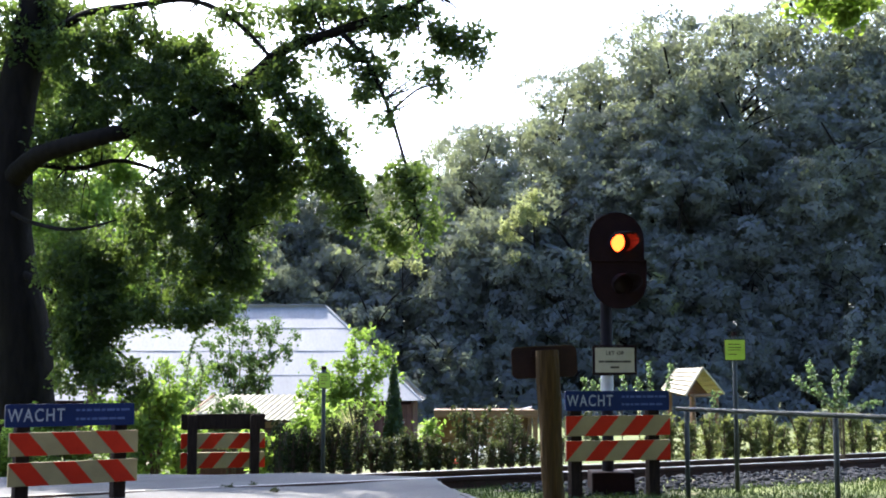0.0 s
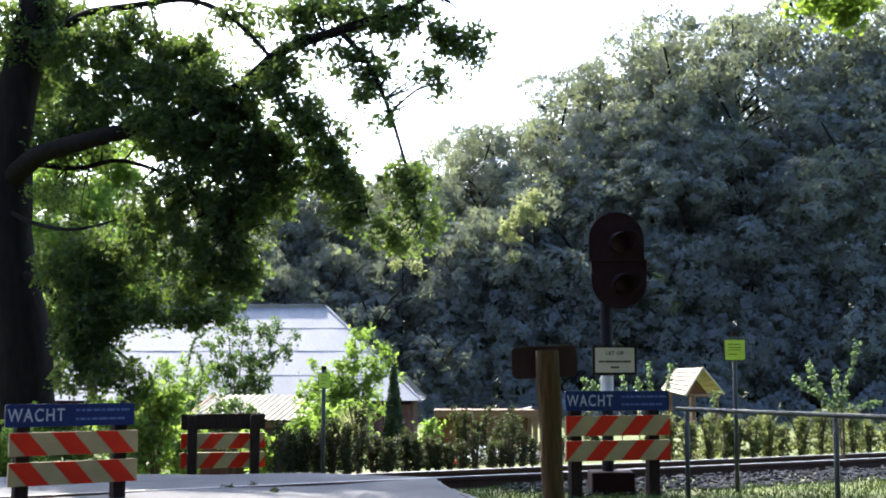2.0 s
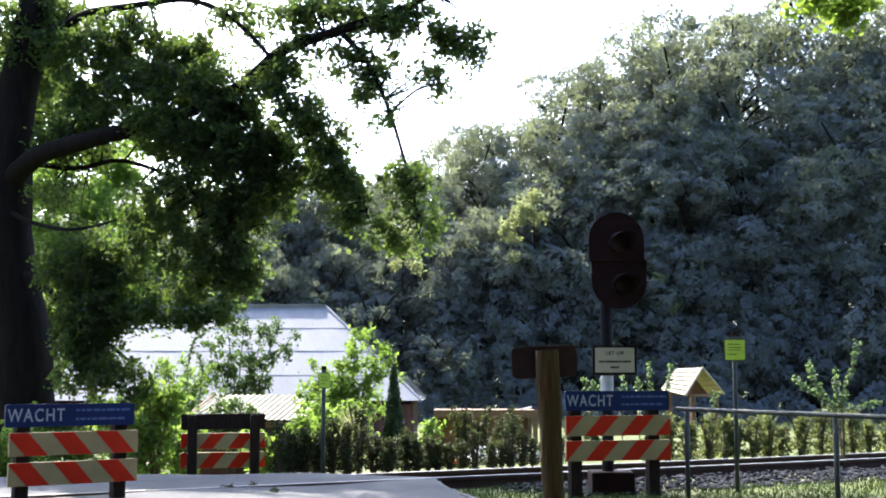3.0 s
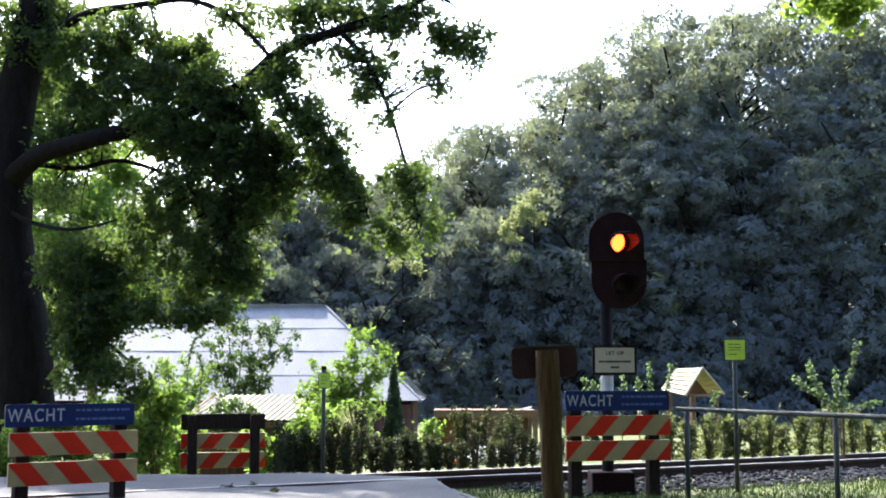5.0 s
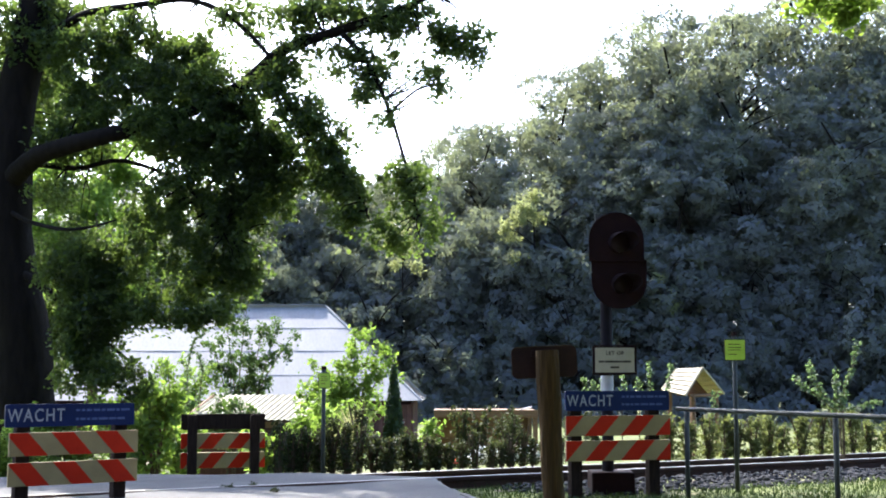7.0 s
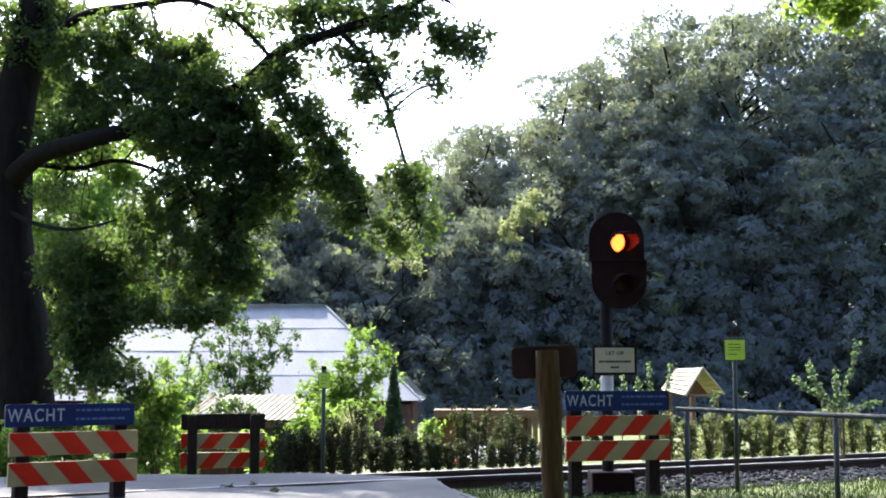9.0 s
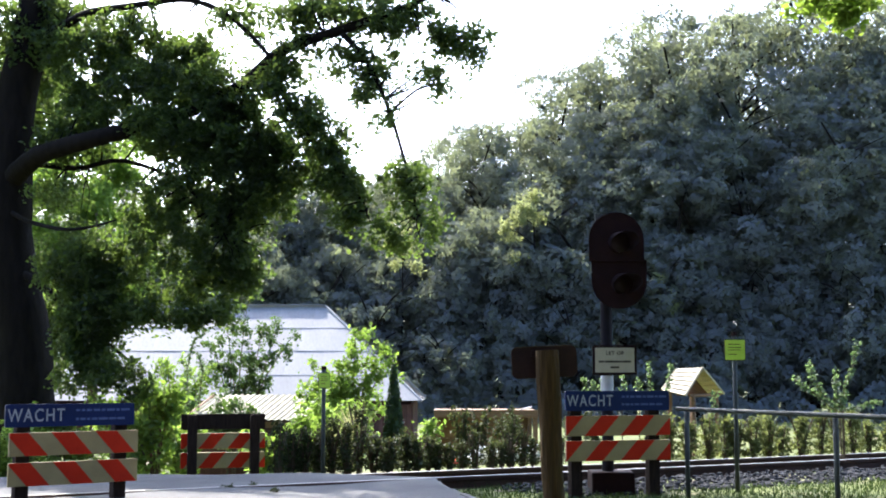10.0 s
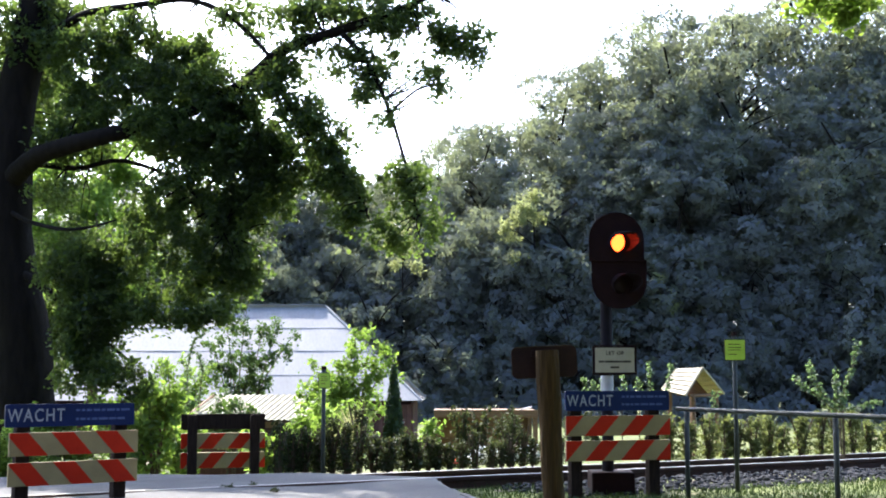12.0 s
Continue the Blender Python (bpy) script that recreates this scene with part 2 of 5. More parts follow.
def leaf_mesh(name, centres, size, rng, up=0.5, long=1.5, outward=None, plain=False, core=None):
    """Many small folded leaves, one island each."""
    n = len(centres)
    normal = rng.normal(size=(n, 3))
    normal[:, 2] += up * 2
    if outward is not None:
        normal += outward * 2.2
    normal /= np.linalg.norm(normal, axis=1)[:, None]
    a = np.cross(normal, rng.normal(size=(n, 3)))
    a /= np.linalg.norm(a, axis=1)[:, None] + 1e-9
    b = np.cross(normal, a)
    s = (size * rng.uniform(0.6, 1.35, n))[:, None]
    v = np.empty((n, 4, 3))
    v[:, 0] = centres - a * s * long / 2
    v[:, 1] = centres + b * s / 2 + normal * s * 0.18 - a * s * 0.05
    v[:, 2] = centres + a * s * long / 2 - normal * s * 0.1
    v[:, 3] = centres - b * s / 2 + normal * s * 0.18 + a * s * 0.05
    i = np.arange(n)[:, None] * 4
    faces = np.concatenate([i + np.array([[0, 1, 2]]), i + np.array([[0, 2, 3]])], axis=1).reshape(-1)
    if plain:  # far off: one face a leaf
        v = v[:, (0, 1, 3)]
        v[:, 0] += a * s * long * 1.1
        if core is not None:
            v = np.concatenate([v, core[0]])
            n = len(v)
        faces = np.arange(n * 3)
    me = bpy.data.meshes.new(name)
    me.vertices.add(v.shape[0] * v.shape[1])
    me.vertices.foreach_set("co", v.reshape(-1))
    me.loops.add(len(faces))
    me.loops.foreach_set("vertex_index", faces.astype(np.int32))
    me.polygons.add(len(faces) // 3)
    me.polygons.foreach_set("loop_start", (np.arange(len(faces) // 3) * 3).astype(np.int32))
    me.update(calc_edges=True)
    if plain:  # soft shading over each bough
        soft = outward * 0.85 + normal * 0.15
        soft /= np.linalg.norm(soft, axis=1)[:, None]
        me.polygons.foreach_set("use_smooth", [True] * len(me.polygons))
        soft = np.repeat(soft, 3, axis=0)
        if core is not None:
            soft = np.concatenate([soft, core[1].reshape(-1, 3)])
        me.normals_split_custom_set_from_vertices(soft.tolist())
    return me


def sprays(pads, rng, per=9, reach=0.22):
    """Leaf places in sprays within ellipsoids (x, y, z, rx, ry, rz, sprays)."""
    out = []
    for x, y, z, rx, ry, rz, count in pads:
        d = rng.normal(size=(count, 3))
        d /= np.linalg.norm(d, axis=1)[:, None]
        c = d * (rng.uniform(0, 1, count) ** 0.45)[:, None] * np.array([rx, ry, rz]) + np.array([x, y, z])
        way = d * 0.6 + rng.normal(size=(count, 3)) * 0.5 + np.array([0, 0, -0.25])
        way /= np.linalg.norm(way, axis=1)[:, None]
        for k in range(per):
            out.append(c + way * reach * (k / per * 2 - 0.6) + rng.normal(size=(count, 3)) * reach * 0.28)
    return np.concatenate(out)


def tufts(pads, rng, per=22, reach=0.08, gaps=False):
    """Leaf places in tight tufts, slightly drooping, within ellipsoids (x, y, z, rx, ry, rz, tufts)."""
    out = []
    for x, y, z, rx, ry, rz, count in pads:
        d = rng.normal(size=(count, 3))
        d /= np.linalg.norm(d, axis=1)[:, None]
        c = d * (rng.uniform(0, 1, count) ** 0.4)[:, None] * np.array([rx, ry, rz]) + np.array([x, y, z])
        if gaps:  # openings between the twigs
            f = np.sin(c[:, 0] * 6.1 + 1.7 * np.sin(c[:, 2] * 4.3)) + np.sin(c[:, 2] * 7.3 + 1.5 * np.sin(c[:, 0] * 3.1 + c[:, 1])) + 0.8 * np.sin(c[:, 0] * 11.0 + c[:, 2] * 9.0)
            c, d = c[f > -1.25], d[f > -1.25]
            count = len(c)
        way = d * 0.7 + rng.normal(size=(count, 3)) * 0.6 + np.array([0, 0, -0.3])
        way /= np.linalg.norm(way, axis=1)[:, None]
        wide = reach * rng.uniform(0.6, 1.35, count)[:, None]
        for k in range(per):
            out.append(c + way * wide * rng.uniform(-1.6, 1.6, (count, 1)) + rng.normal(size=(count, 3)) * wide * 0.75)
    return np.concatenate(out)


# ---- the ground ----
TRACK_TURN = 28.0
T = Vector((math.cos(radians(TRACK_TURN)), math.sin(radians(TRACK_TURN)), 0))
N = Vector((-T.y, T.x, 0))


def along(t, n, z=0.0):
    """A place t metres along the track and n metres across it."""
    return T * t + N * n + Vector((0, 0, z))


def fall(n):
    """Height of the ground: level up to the track, lower in the garden behind."""
    k = min(1.0, max(0.0, (n - 14.4) / 5.0))
    return -0.9 * k * k * (3 - 2 * k)


def ground_sheet():
    b = bmesh.new()
    ns = [-3000, -400, -60, -20, -5, 0, 3, 6, 8, 9, 10, 11, 12, 13, 14, 14.5, 15, 15.5, 16, 16.5, 17, 17.5, 18, 18.5, 19, 19.5, 20, 25, 32, 40, 55, 80, 120, 400, 3000]
    ts = [-3000, -300, -60, -30, -15, -8, -4, 0, 3, 6, 9, 12, 16, 22, 30, 45, 80, 300, 3000]
    grid = [[b.verts.new(along(t, n, fall(n) - 0.012)) for t in ts] for n in ns]
    for r0, r1 in zip(grid, grid[1:]):
        for k in range(len(ts) - 1):
            b.faces.new((r0[k], r0[k + 1], r1[k + 1], r1[k]))
    tagged(part("ground", b, GRASS_SOIL, smooth=True), "rough grass and soil sloping down behind the railway", "ground", kind="structure")


def road_sheet():
    """The lane up to the crossing, flared where it meets the track."""
    b = bmesh.new()
    rows = [(-40, -2.5, 3.2), (0, -1.8, 4.0), (5, -1.6, 4.8), (9, -1.6, 5.35), (10.2, -1.8, 5.6), (11.1, -2.2, 5.85), (11.612, -2.6, 6.1)]
    far = [(11.69, -2.6, 6.1), (12.4, -3, 5.6), (13.05, -4, 5.2), (13.8, -6, 4.6), (14.6, -9, 3.6), (15.6, -14, 2.6)]
    for stretch in (rows, far):
        last = None
        for n, t0, t1 in stretch:
            h = 0.108 * min(1, max(0, (n - 6) / 5.4)) if n < 13.1 else 0.06 + fall(n)
            row = [b.verts.new(along(t0 + (t1 - t0) * k / 24, n, h + 0.012 * math.sin(k * 0.9 + n))) for k in range(25)]
            if last:
                for k in range(24):
                    b.faces.new((last[k], last[k + 1], row[k + 1], row[k]))
            last = row
    r = bmesh.ops.extrude_face_region(b, geom=b.faces[:])
    bmesh.ops.translate(b, vec=(0, 0, -0.14), verts=[v for v in r["geom"] if isinstance(v, bmesh.types.BMVert)])
    bmesh.ops.recalc_face_normals(b, faces=b.faces)
    road = tagged(part("road", b, ASPHALT), "worn grey asphalt lane at the level crossing", "road", kind="structure")
    edge = [(9.0, 5.35), (9.6, 5.48), (10.2, 5.6), (10.65, 5.73), (11.1, 5.85), (11.5, 6.02)]
    for (n0, t0), (n1, t1) in zip(edge, edge[1:]):
        p, q = along(t0 + 0.03, n0, 0.0), along(t1 + 0.03, n1, 0.02)
        stone = box(((q - p).length - 0.012, 0.07, 0.16), (p + q) / 2, 0.012, (q - p).to_track_quat("X", "Z").to_matrix())
        part("kerb_stone", stone, KERB, road)


NEAR_RAIL, FAR_RAIL = 11.65, 13.09
RAIL_SECTION = [(-0.062, 0), (0.062, 0), (0.062, 0.012), (0.012, 0.03), (0.009, 0.1), (0.034, 0.112), (0.034, 0.14), (0.026, 0.148),
                (-0.026, 0.148), (-0.034, 0.14), (-0.034, 0.112), (-0.009, 0.1), (-0.012, 0.03), (-0.062, 0.012)]


def railway():
    track = thing("railway_track", pose(0, 0, 0), "rusty single railway track on stone ballast", "railway track")
    for n, base in ((NEAR_RAIL, -0.03), (FAR_RAIL, -0.085)):
        b = bmesh.new()
        ends = [[b.verts.new(along(t, n + y, base + z)) for y, z in RAIL_SECTION] for t in (-60, -20, 0, 6, 12, 20, 40, 90)]
        k = len(RAIL_SECTION)
        for r0, r1 in zip(ends, ends[1:]):
            for i in range(k):
                b.faces.new((r0[i], r0[(i + 1) % k], r1[(i + 1) % k], r1[i]))
        bmesh.ops.recalc_face_normals(b, faces=b.faces)
        rail = part("rail", b, RAIL_SIDE, track)
        p, q = along(-60, n, base + 0.149), along(90, n, base + 0.149)
        part("rail_head", box((150, 0.05, 0.006), (p + q) / 2, 0, T.to_track_quat("X", "Z").to_matrix()), RAIL_TOP, rail, "worn bright rail head")
    first = None
    for i in range(-6, 40):
        m = Matrix.Translation(along(i * 0.62 + 3.0, 12.37, -0.12)) @ pose(0, 0, 0, -2.2, 0, TRACK_TURN)
        if not first:
            first = part("sleeper", box((0.24, 2.5, 0.14), (0, 0, 0), 0.012), SLEEPER, track)
            first.matrix_world = m
        else:
            s = new("sleeper", first.data)
            s.parent, s.matrix_world = track, m


def stone_heap(rng):
    """Ballast stones: every one a small lump of its own."""
    ico = bmesh.new()
    bmesh.ops.create_icosphere(ico, subdivisions=1, radius=1)
    ico.verts.ensure_lookup_table()
    base = np.array([v.co for v in ico.verts])
    tri = np.array([[v.index for v in f.verts] for f in ico.faces])
    ico.free()
    count = 11000
    t = rng.uniform(5.9, 22, count) ** 1.0
    n = rng.uniform(10.2, 12.9, count)
    near = n < 11.55
    keep = (t > 6.6 + rng.uniform(0, 0.7, count)) & ((n > 11.8) | near)
    t, n, near = t[keep], n[keep], near[keep]
    z = np.where(near, -0.03 + 0.025 * np.clip((n - 10.15) / 0.9, 0, 1), -0.04) + rng.uniform(-0.015, 0.035, len(t))
    c = t[:, None] * np.array(T) + n[:, None] * np.array(N)
    c[:, 2] = z
    r = rng.uniform(0.014, 0.037, len(t))
    v = base[None] * (1 + rng.uniform(-0.3, 0.3, (len(t), len(base), 1))) * r[:, None, None] * rng.uniform(0.65, 1.35, (len(t), 1, 3)) * np.array([1.1, 1.1, 0.75])
    v = (v + c[:, None]).reshape(-1, 3)
    f = (tri[None] + (np.arange(len(t)) * len(base))[:, None, None]).reshape(-1, 3)
    me = bpy.data.meshes.new("ballast")
    me.from_pydata(v.tolist(), [], f.tolist())
    tagged(link_mesh("ballast", me, STONE), "loose grey ballast stones beside the rails", "ballast", kind="stuff")


# ---- crossing signs ----


def writing(words, size, mat, parent, m, label="", name="lettering", bold=0.01):
    cu = bpy.data.curves.new("text", "FONT")
    cu.offset, cu.space_character = size * bold, 1.2
    cu.body, cu.size, cu.extrude, cu.align_x, cu.align_y = words, size, 0.001, "CENTER", "CENTER"
    tmp = bpy.data.objects.new("text", cu)
    scene.collection.objects.link(tmp)
    me = bpy.data.meshes.new_from_object(tmp.evaluated_get(bpy.context.evaluated_depsgraph_get()))
    bpy.data.objects.remove(tmp)
    ob = link_mesh(name, me, mat, parent, label)
    ob.matrix_local = m @ pose(0, 0, 0, 90, 0, 0)
    return ob


def stripes(w, h, start, lean, period, wide):
    """Slanted bands across a plank w by h, cut off at its ends; x and z outlines."""
    out = []
    for k in range(-2, 5):
        x = start + k * period
        poly = [(x, h / 2), (x + wide, h / 2), (x + wide + lean, -h / 2), (x + lean, -h / 2)]
        for limit, sign in ((-w / 2, 1), (w / 2, -1)):
            cut = []
            for (x0, z0), (x1, z1) in zip(poly, poly[1:] + poly[:1]):
                in0, in1 = (x0 - limit) * sign >= 0, (x1 - limit) * sign >= 0
                if in0:
                    cut.append((x0, z0))
                if in0 != in1:
                    f = (limit - x0) / (x1 - x0)
                    cut.append((limit, z0 + (z1 - z0) * f))
            poly = cut
        if len(poly) > 2:
            out.append(poly)
    return out


def warning_barrier(m, label, tops, start, lean, posts, w=1.1, back=False, board_x=0.0):
    """Striped crossing fence: two posts, two striped planks and a blue board. tops: heights of the board and the planks."""
    th = thing("warning_barrier", m, label, "barrier", "striped fences at the crossing")
    top_board, top_a, top_b = tops
    for x in posts:
        part("post", box((0.12, 0.1, top_board + 0.35), (x, 0.07, (top_board - 0.35) / 2 - 0.01), 0.008), POST_DARK, th)
    for top, shift in ((top_a, 0.0), (top_b, 0.02)):
        plank = part("plank", box((w, 0.035, 0.202), (0, 0, top - 0.09), 0.004), CREAM, th)
        for poly in stripes(w, 0.198, start + shift * (1 if lean > 0 else 0), lean, 0.342 * w, 0.17 * w):
            part("stripe", prism([(x, z + top - 0.09) for x, z in poly], -0.0205, -0.016), RED, plank, "red slanted stripe")
        if back:
            for poly in stripes(w, 0.198, start, lean, 0.342 * w, 0.17 * w):
                part("stripe", prism([(x, z + top - 0.09) for x, z in poly], 0.016, 0.0205), RED, plank, "red slanted stripe")
    board = part("sign_board", prism(rounded(w * 1.0, 0.198, 0.012, board_x, top_board - 0.099), -0.012, 0.012), POST_DARK if back else BLUE, th, "dark unpainted board back" if back else "dark blue enamel sign board")
    if not back:
        writing("WACHT", 0.158, LETTER, board, pose(board_x - 0.268 * w, -0.0125, top_board - 0.102) @ Matrix.Diagonal((0.76, 1, 1, 1)), "pale grey capital letters")
        for row, z in ((0, 0.058), (1, 0.136)):
            x = 0.0
            for length in (0.035, 0.03, 0.05, 0.06, 0.035, 0.075, 0.03, 0.08) if row == 0 else (0.025, 0.045, 0.03, 0.05, 0.085, 0.06, 0.07):
                part("text_bar", box((length, 0.003, 0.021), (board_x + 0.04 + x + length / 2, -0.0135, top_board - z)), LETTER_DIM, board)
                x += length + 0.014
    return th


def signal():
    """Two-lamp flashing crossing signal on a mast; returns the added flap that covers the upper lamp to blink it."""
    base = Vector((1.708, 12.75, 0))
    th = thing("crossing_signal", Matrix.Translation(base), "dark two-lamp flashing signal on a mast with a cream notice", "signal")
    part("mast", tube([(0, 0, -0.1), (0, 0, 1.3), (0, 0, 2.2), (0, 0, 2.75)], [0.062] * 4, 16), MAST_PAINT, th, smooth=False)
    part("white_sleeve", tube([(0, 0, 0.98), (0, 0, 1.2)], [0.068, 0.068], 16), WHITE_PAINT, th, "chalky white painted sleeve")
    part("foundation_box", box((0.44, 0.4, 0.26), (0.03, 0.02, 0.09), 0.015), BLACK_PAINT, th, "low black base box")
    # notice
    notice = part("notice", prism(rounded(0.455, 0.305, 0.012, 0.07, 1.36), -0.1, -0.075), BLACK_PAINT, th, "cream notice in a black frame")
    part("notice_face", prism(rounded(0.405, 0.255, 0.008, 0.07, 1.36), -0.104, -0.099), PANEL_CREAM, notice)
    writing("LET OP", 0.05, INK, notice, pose(0.07, -0.1045, 1.43), "faded dark capitals", bold=0.04)
    for z, row in ((1.345, (0.06, 0.17, 0.09)), (1.285, (0.09,))):
        x = 0.07 - (sum(row) + 0.008 * (len(row) - 1)) / 2
        for length in row:
            part("text_bar", box((length, 0.002, 0.02), (x + length / 2, -0.1045, z)), INK, notice)
            x += length + 0.008
    # head: two overlapping shields, each with a hooded lamp
    r = 0.285
    upper = [(-r, -0.225)] + [(-r * math.cos(radians(a)), r * math.sin(radians(a))) for a in range(0, 181, 12)] + [(r, -0.225)]
    lower = [(r, 0.225)] + [(r * math.cos(radians(a)), -r * math.sin(radians(a))) for a in range(0, 181, 12)] + [(-r, 0.225)]
    flap = None
    for name, outline, x, z, lit in (("upper_shield", upper, 0.093, 2.606, True), ("lower_shield", lower, 0.12, 2.175, False)):
        shield = part(name, prism(outline, -0.012, 0.012), BLACK_PAINT, th, "dull black sheet metal shield with a hooded lamp")
        shield.matrix_local = pose(x, -0.14 - (0.02 if lit else 0), z, 0, 0, 0)
        rim = part("rim", tube([(a * 0.985, -0.014, b * 0.985) for a, b in outline], [0.008] * len(outline), 6), BLACK_PAINT, shield)
        part("lamp_case", tube([(0.02, 0.2, -0.01), (0.02, 0.16, -0.01), (0.02, 0.0, -0.01)], [0.08, 0.13, 0.14], 20), BLACK_PAINT, shield)
        # hood: a tube open at its lower side, turned towards the lane
        turn = pose(0.03, -0.014, -0.03, 3, 0, 18)
        hood = bmesh.new()
        rows = []
        for k in range(0, 25):
            a = radians(-52 + 284 * k / 24)
            g = math.degrees(a)
            deep = 0.25 if 0 <= g <= 75 else 0.25 + 0.003 * g if g < 0 else max(0.03, 0.25 - 0.0022 * (g - 75))
            rows.append([hood.verts.new((q * math.cos(a), y, q * math.sin(a))) for q, y in ((0.112, 0.02), (0.112, -deep), (0.107, -deep), (0.107, 0.02))])
        for r0, r1 in zip(rows, rows[1:]):
            for k in range(4):
                hood.faces.new((r0[k], r0[(k + 1) % 4], r1[(k + 1) % 4], r1[k]))
        hood.faces.new(rows[0])
        hood.faces.new(rows[-1][::-1])
        bmesh.ops.recalc_face_normals(hood, faces=hood.faces)
        hood.transform(turn)
        part("hood", hood, HOOD_PAINT, shield, "short black lamp hood", smooth=False)
        # added ring that keeps the glow from leaking past the closed flap
        collar = bmesh.new()
        rings = [[collar.verts.new((q * math.cos(math.tau * k / 28), y, q * math.sin(math.tau * k / 28))) for k in range(28)] for q, y in ((0.1055, 0.07), (0.1068, 0.07), (0.1068, -0.018), (0.1055, -0.018))]
        for r0, r1 in zip(rings, rings[1:] + rings[:1]):
            for k in range(28):
                collar.faces.new((r0[k], r0[(k + 1) % 28], r1[(k + 1) % 28], r1[k]))
        bmesh.ops.recalc_face_normals(collar, faces=collar.faces)
        collar.transform(turn)
        part("collar", collar, BLACK_PAINT, shield)
        dome = [(q, -0.022 * (1 - (q / 0.096) ** 2)) for q in (0.096, 0.08, 0.055, 0.03)]
        lens = bmesh.new()
        rings = [[lens.verts.new((q * math.cos(math.tau * k / 24), y, q * math.sin(math.tau * k / 24))) for k in range(24)] for q, y in [(0.096, 0.02)] + dome]
        for r0, r1 in zip(rings, rings[1:]):
            for k in range(24):
                lens.faces.new((r0[k], r0[(k + 1) % 24], r1[(k + 1) % 24], r1[k]))
        lens.faces.new(rings[-1])
        lens.faces.new(rings[0][::-1])
        bmesh.ops.recalc_face_normals(lens, faces=lens.faces)
        lens.transform(turn)
        part("lens", lens, LAMP_GLOW if lit else LENS_DARK, shield, "glowing red lens" if lit else "unlit dark lens", smooth=True)
        if lit:
            # added flap, coloured like unlit glass; it covers the glow for the blinking
            cap = bmesh.new()
            rings = [[cap.verts.new((q * math.cos(math.tau * k / 28), y, q * math.sin(math.tau * k / 28) - 0.096)) for k in range(28)]
                     for q, y in ((0.1, 0.016), (0.1045, 0.016), (0.1045, -0.006), (0.06, -0.012), (0.06, -0.008), (0.1, -0.002))]
            for r0, r1 in zip(rings, rings[1:] + rings[:1]):
                for k in range(28):
                    cap.faces.new((r0[k], r0[(k + 1) % 28], r1[(k + 1) % 28], r1[k]))
            cap.faces.new(rings[3])
            cap.faces.new(rings[4][::-1])
            bmesh.ops.recalc_face_normals(cap, faces=cap.faces)
            flap = part("shutter_flap", cap, LENS_DARK, shield, "added dark flap that swings over the lamp to make it blink")
    part("top_bracket", box((0.09, 0.06, 0.07), (-0.07, -0.1, 2.849), 0.006), GALV, th, "small grey bracket")
    return flap, pose(0.03, -0.014, -0.03, 3, 0, 18) @ pose(0, -0.028, 0.096)


BLINK_FIRST, BLINK_EVERY, BLINK_LONG = 0.97, 1.31, 0.585


def motions():
    """The lamp flashes: an added flap swings up from it and falls shut again, each within a thirtieth of a second."""
    shut, raised = HINGE, HINGE @ pose(0, 0, 0, -89)
    step = 1 / FPS
    rows = [(0.0, raised)]
    for k in range(-1, 10):
        on = round((BLINK_FIRST + k * BLINK_EVERY) * FPS) / FPS
        off = round((BLINK_FIRST + k * BLINK_EVERY + BLINK_LONG) * FPS) / FPS
        for t, m in ((on - step, shut), (on, raised), (off - step, raised), (off, shut)):
            if 0 < t < 12.0:
                rows.append((t, m))
    rows.append((12.0, rows[-1][1]))
    walk(FLAP, rows)


def notice_post():
    """A leaning wooden post with the back of a small sign."""
    foot = Vector((0.885, 9.5, -0.3))
    top = Vector((0.805, 9.5, 1.397))
    th = thing("notice_post", pose(0, 0, 0), "leaning weathered round wooden post with a brown sign", "sign post")
    rng = random.Random(4)
    pts = [foot.lerp(top, k / 8) + Vector((rng.uniform(-0.006, 0.006), 0, 0)) for k in range(9)]
    part("post", tube(pts, [0.076, 0.077, 0.079, 0.082, 0.085, 0.088, 0.091, 0.094, 0.086], 18, None, 0.05, rng), POST_WOOD, th)
    sign = part("sign_panel", prism(rounded(0.515, 0.25, 0.05), -0.012, 0.012), SIGN_BACK, th, "dark brown rounded sign panel")
    sign.matrix_local = pose(0.796, 9.62, 1.307, 0, -2.5, 0)
    for z in (-0.121, 0.122):
        part("edge_strip", box((0.42, 0.03, 0.006), (0, 0, z), 0.002), POST_WOOD, sign)
    part("bracket", box((0.2, 0.02, 0.05), (0, -0.024, 0.07), 0.004), SIGN_BACK, sign)


def pipe_fence():
    """Low steel pipe fence beside the path."""
    a, b = Vector((2.379, 12.45, 0.864)), Vector((3.68, 10.2, 0.855))
    way = (b - a).normalized()
    end = b + way * 2.2
    th = thing("pipe_fence", pose(0, 0, 0), "dull grey galvanised steel pipe fence", "fence")
    part("top_rail", tube([a, end], [0.022, 0.022], 12), GALV, th, smooth=True)
    for x, d in ((0, 0.136), (1, 2.056), (2, 3.976)):
        p = a + way * d
        part("post", tube([(p.x, p.y, -0.3), (p.x, p.y, p.z - 0.02)], [0.024, 0.024], 12), GALV, th, smooth=True)


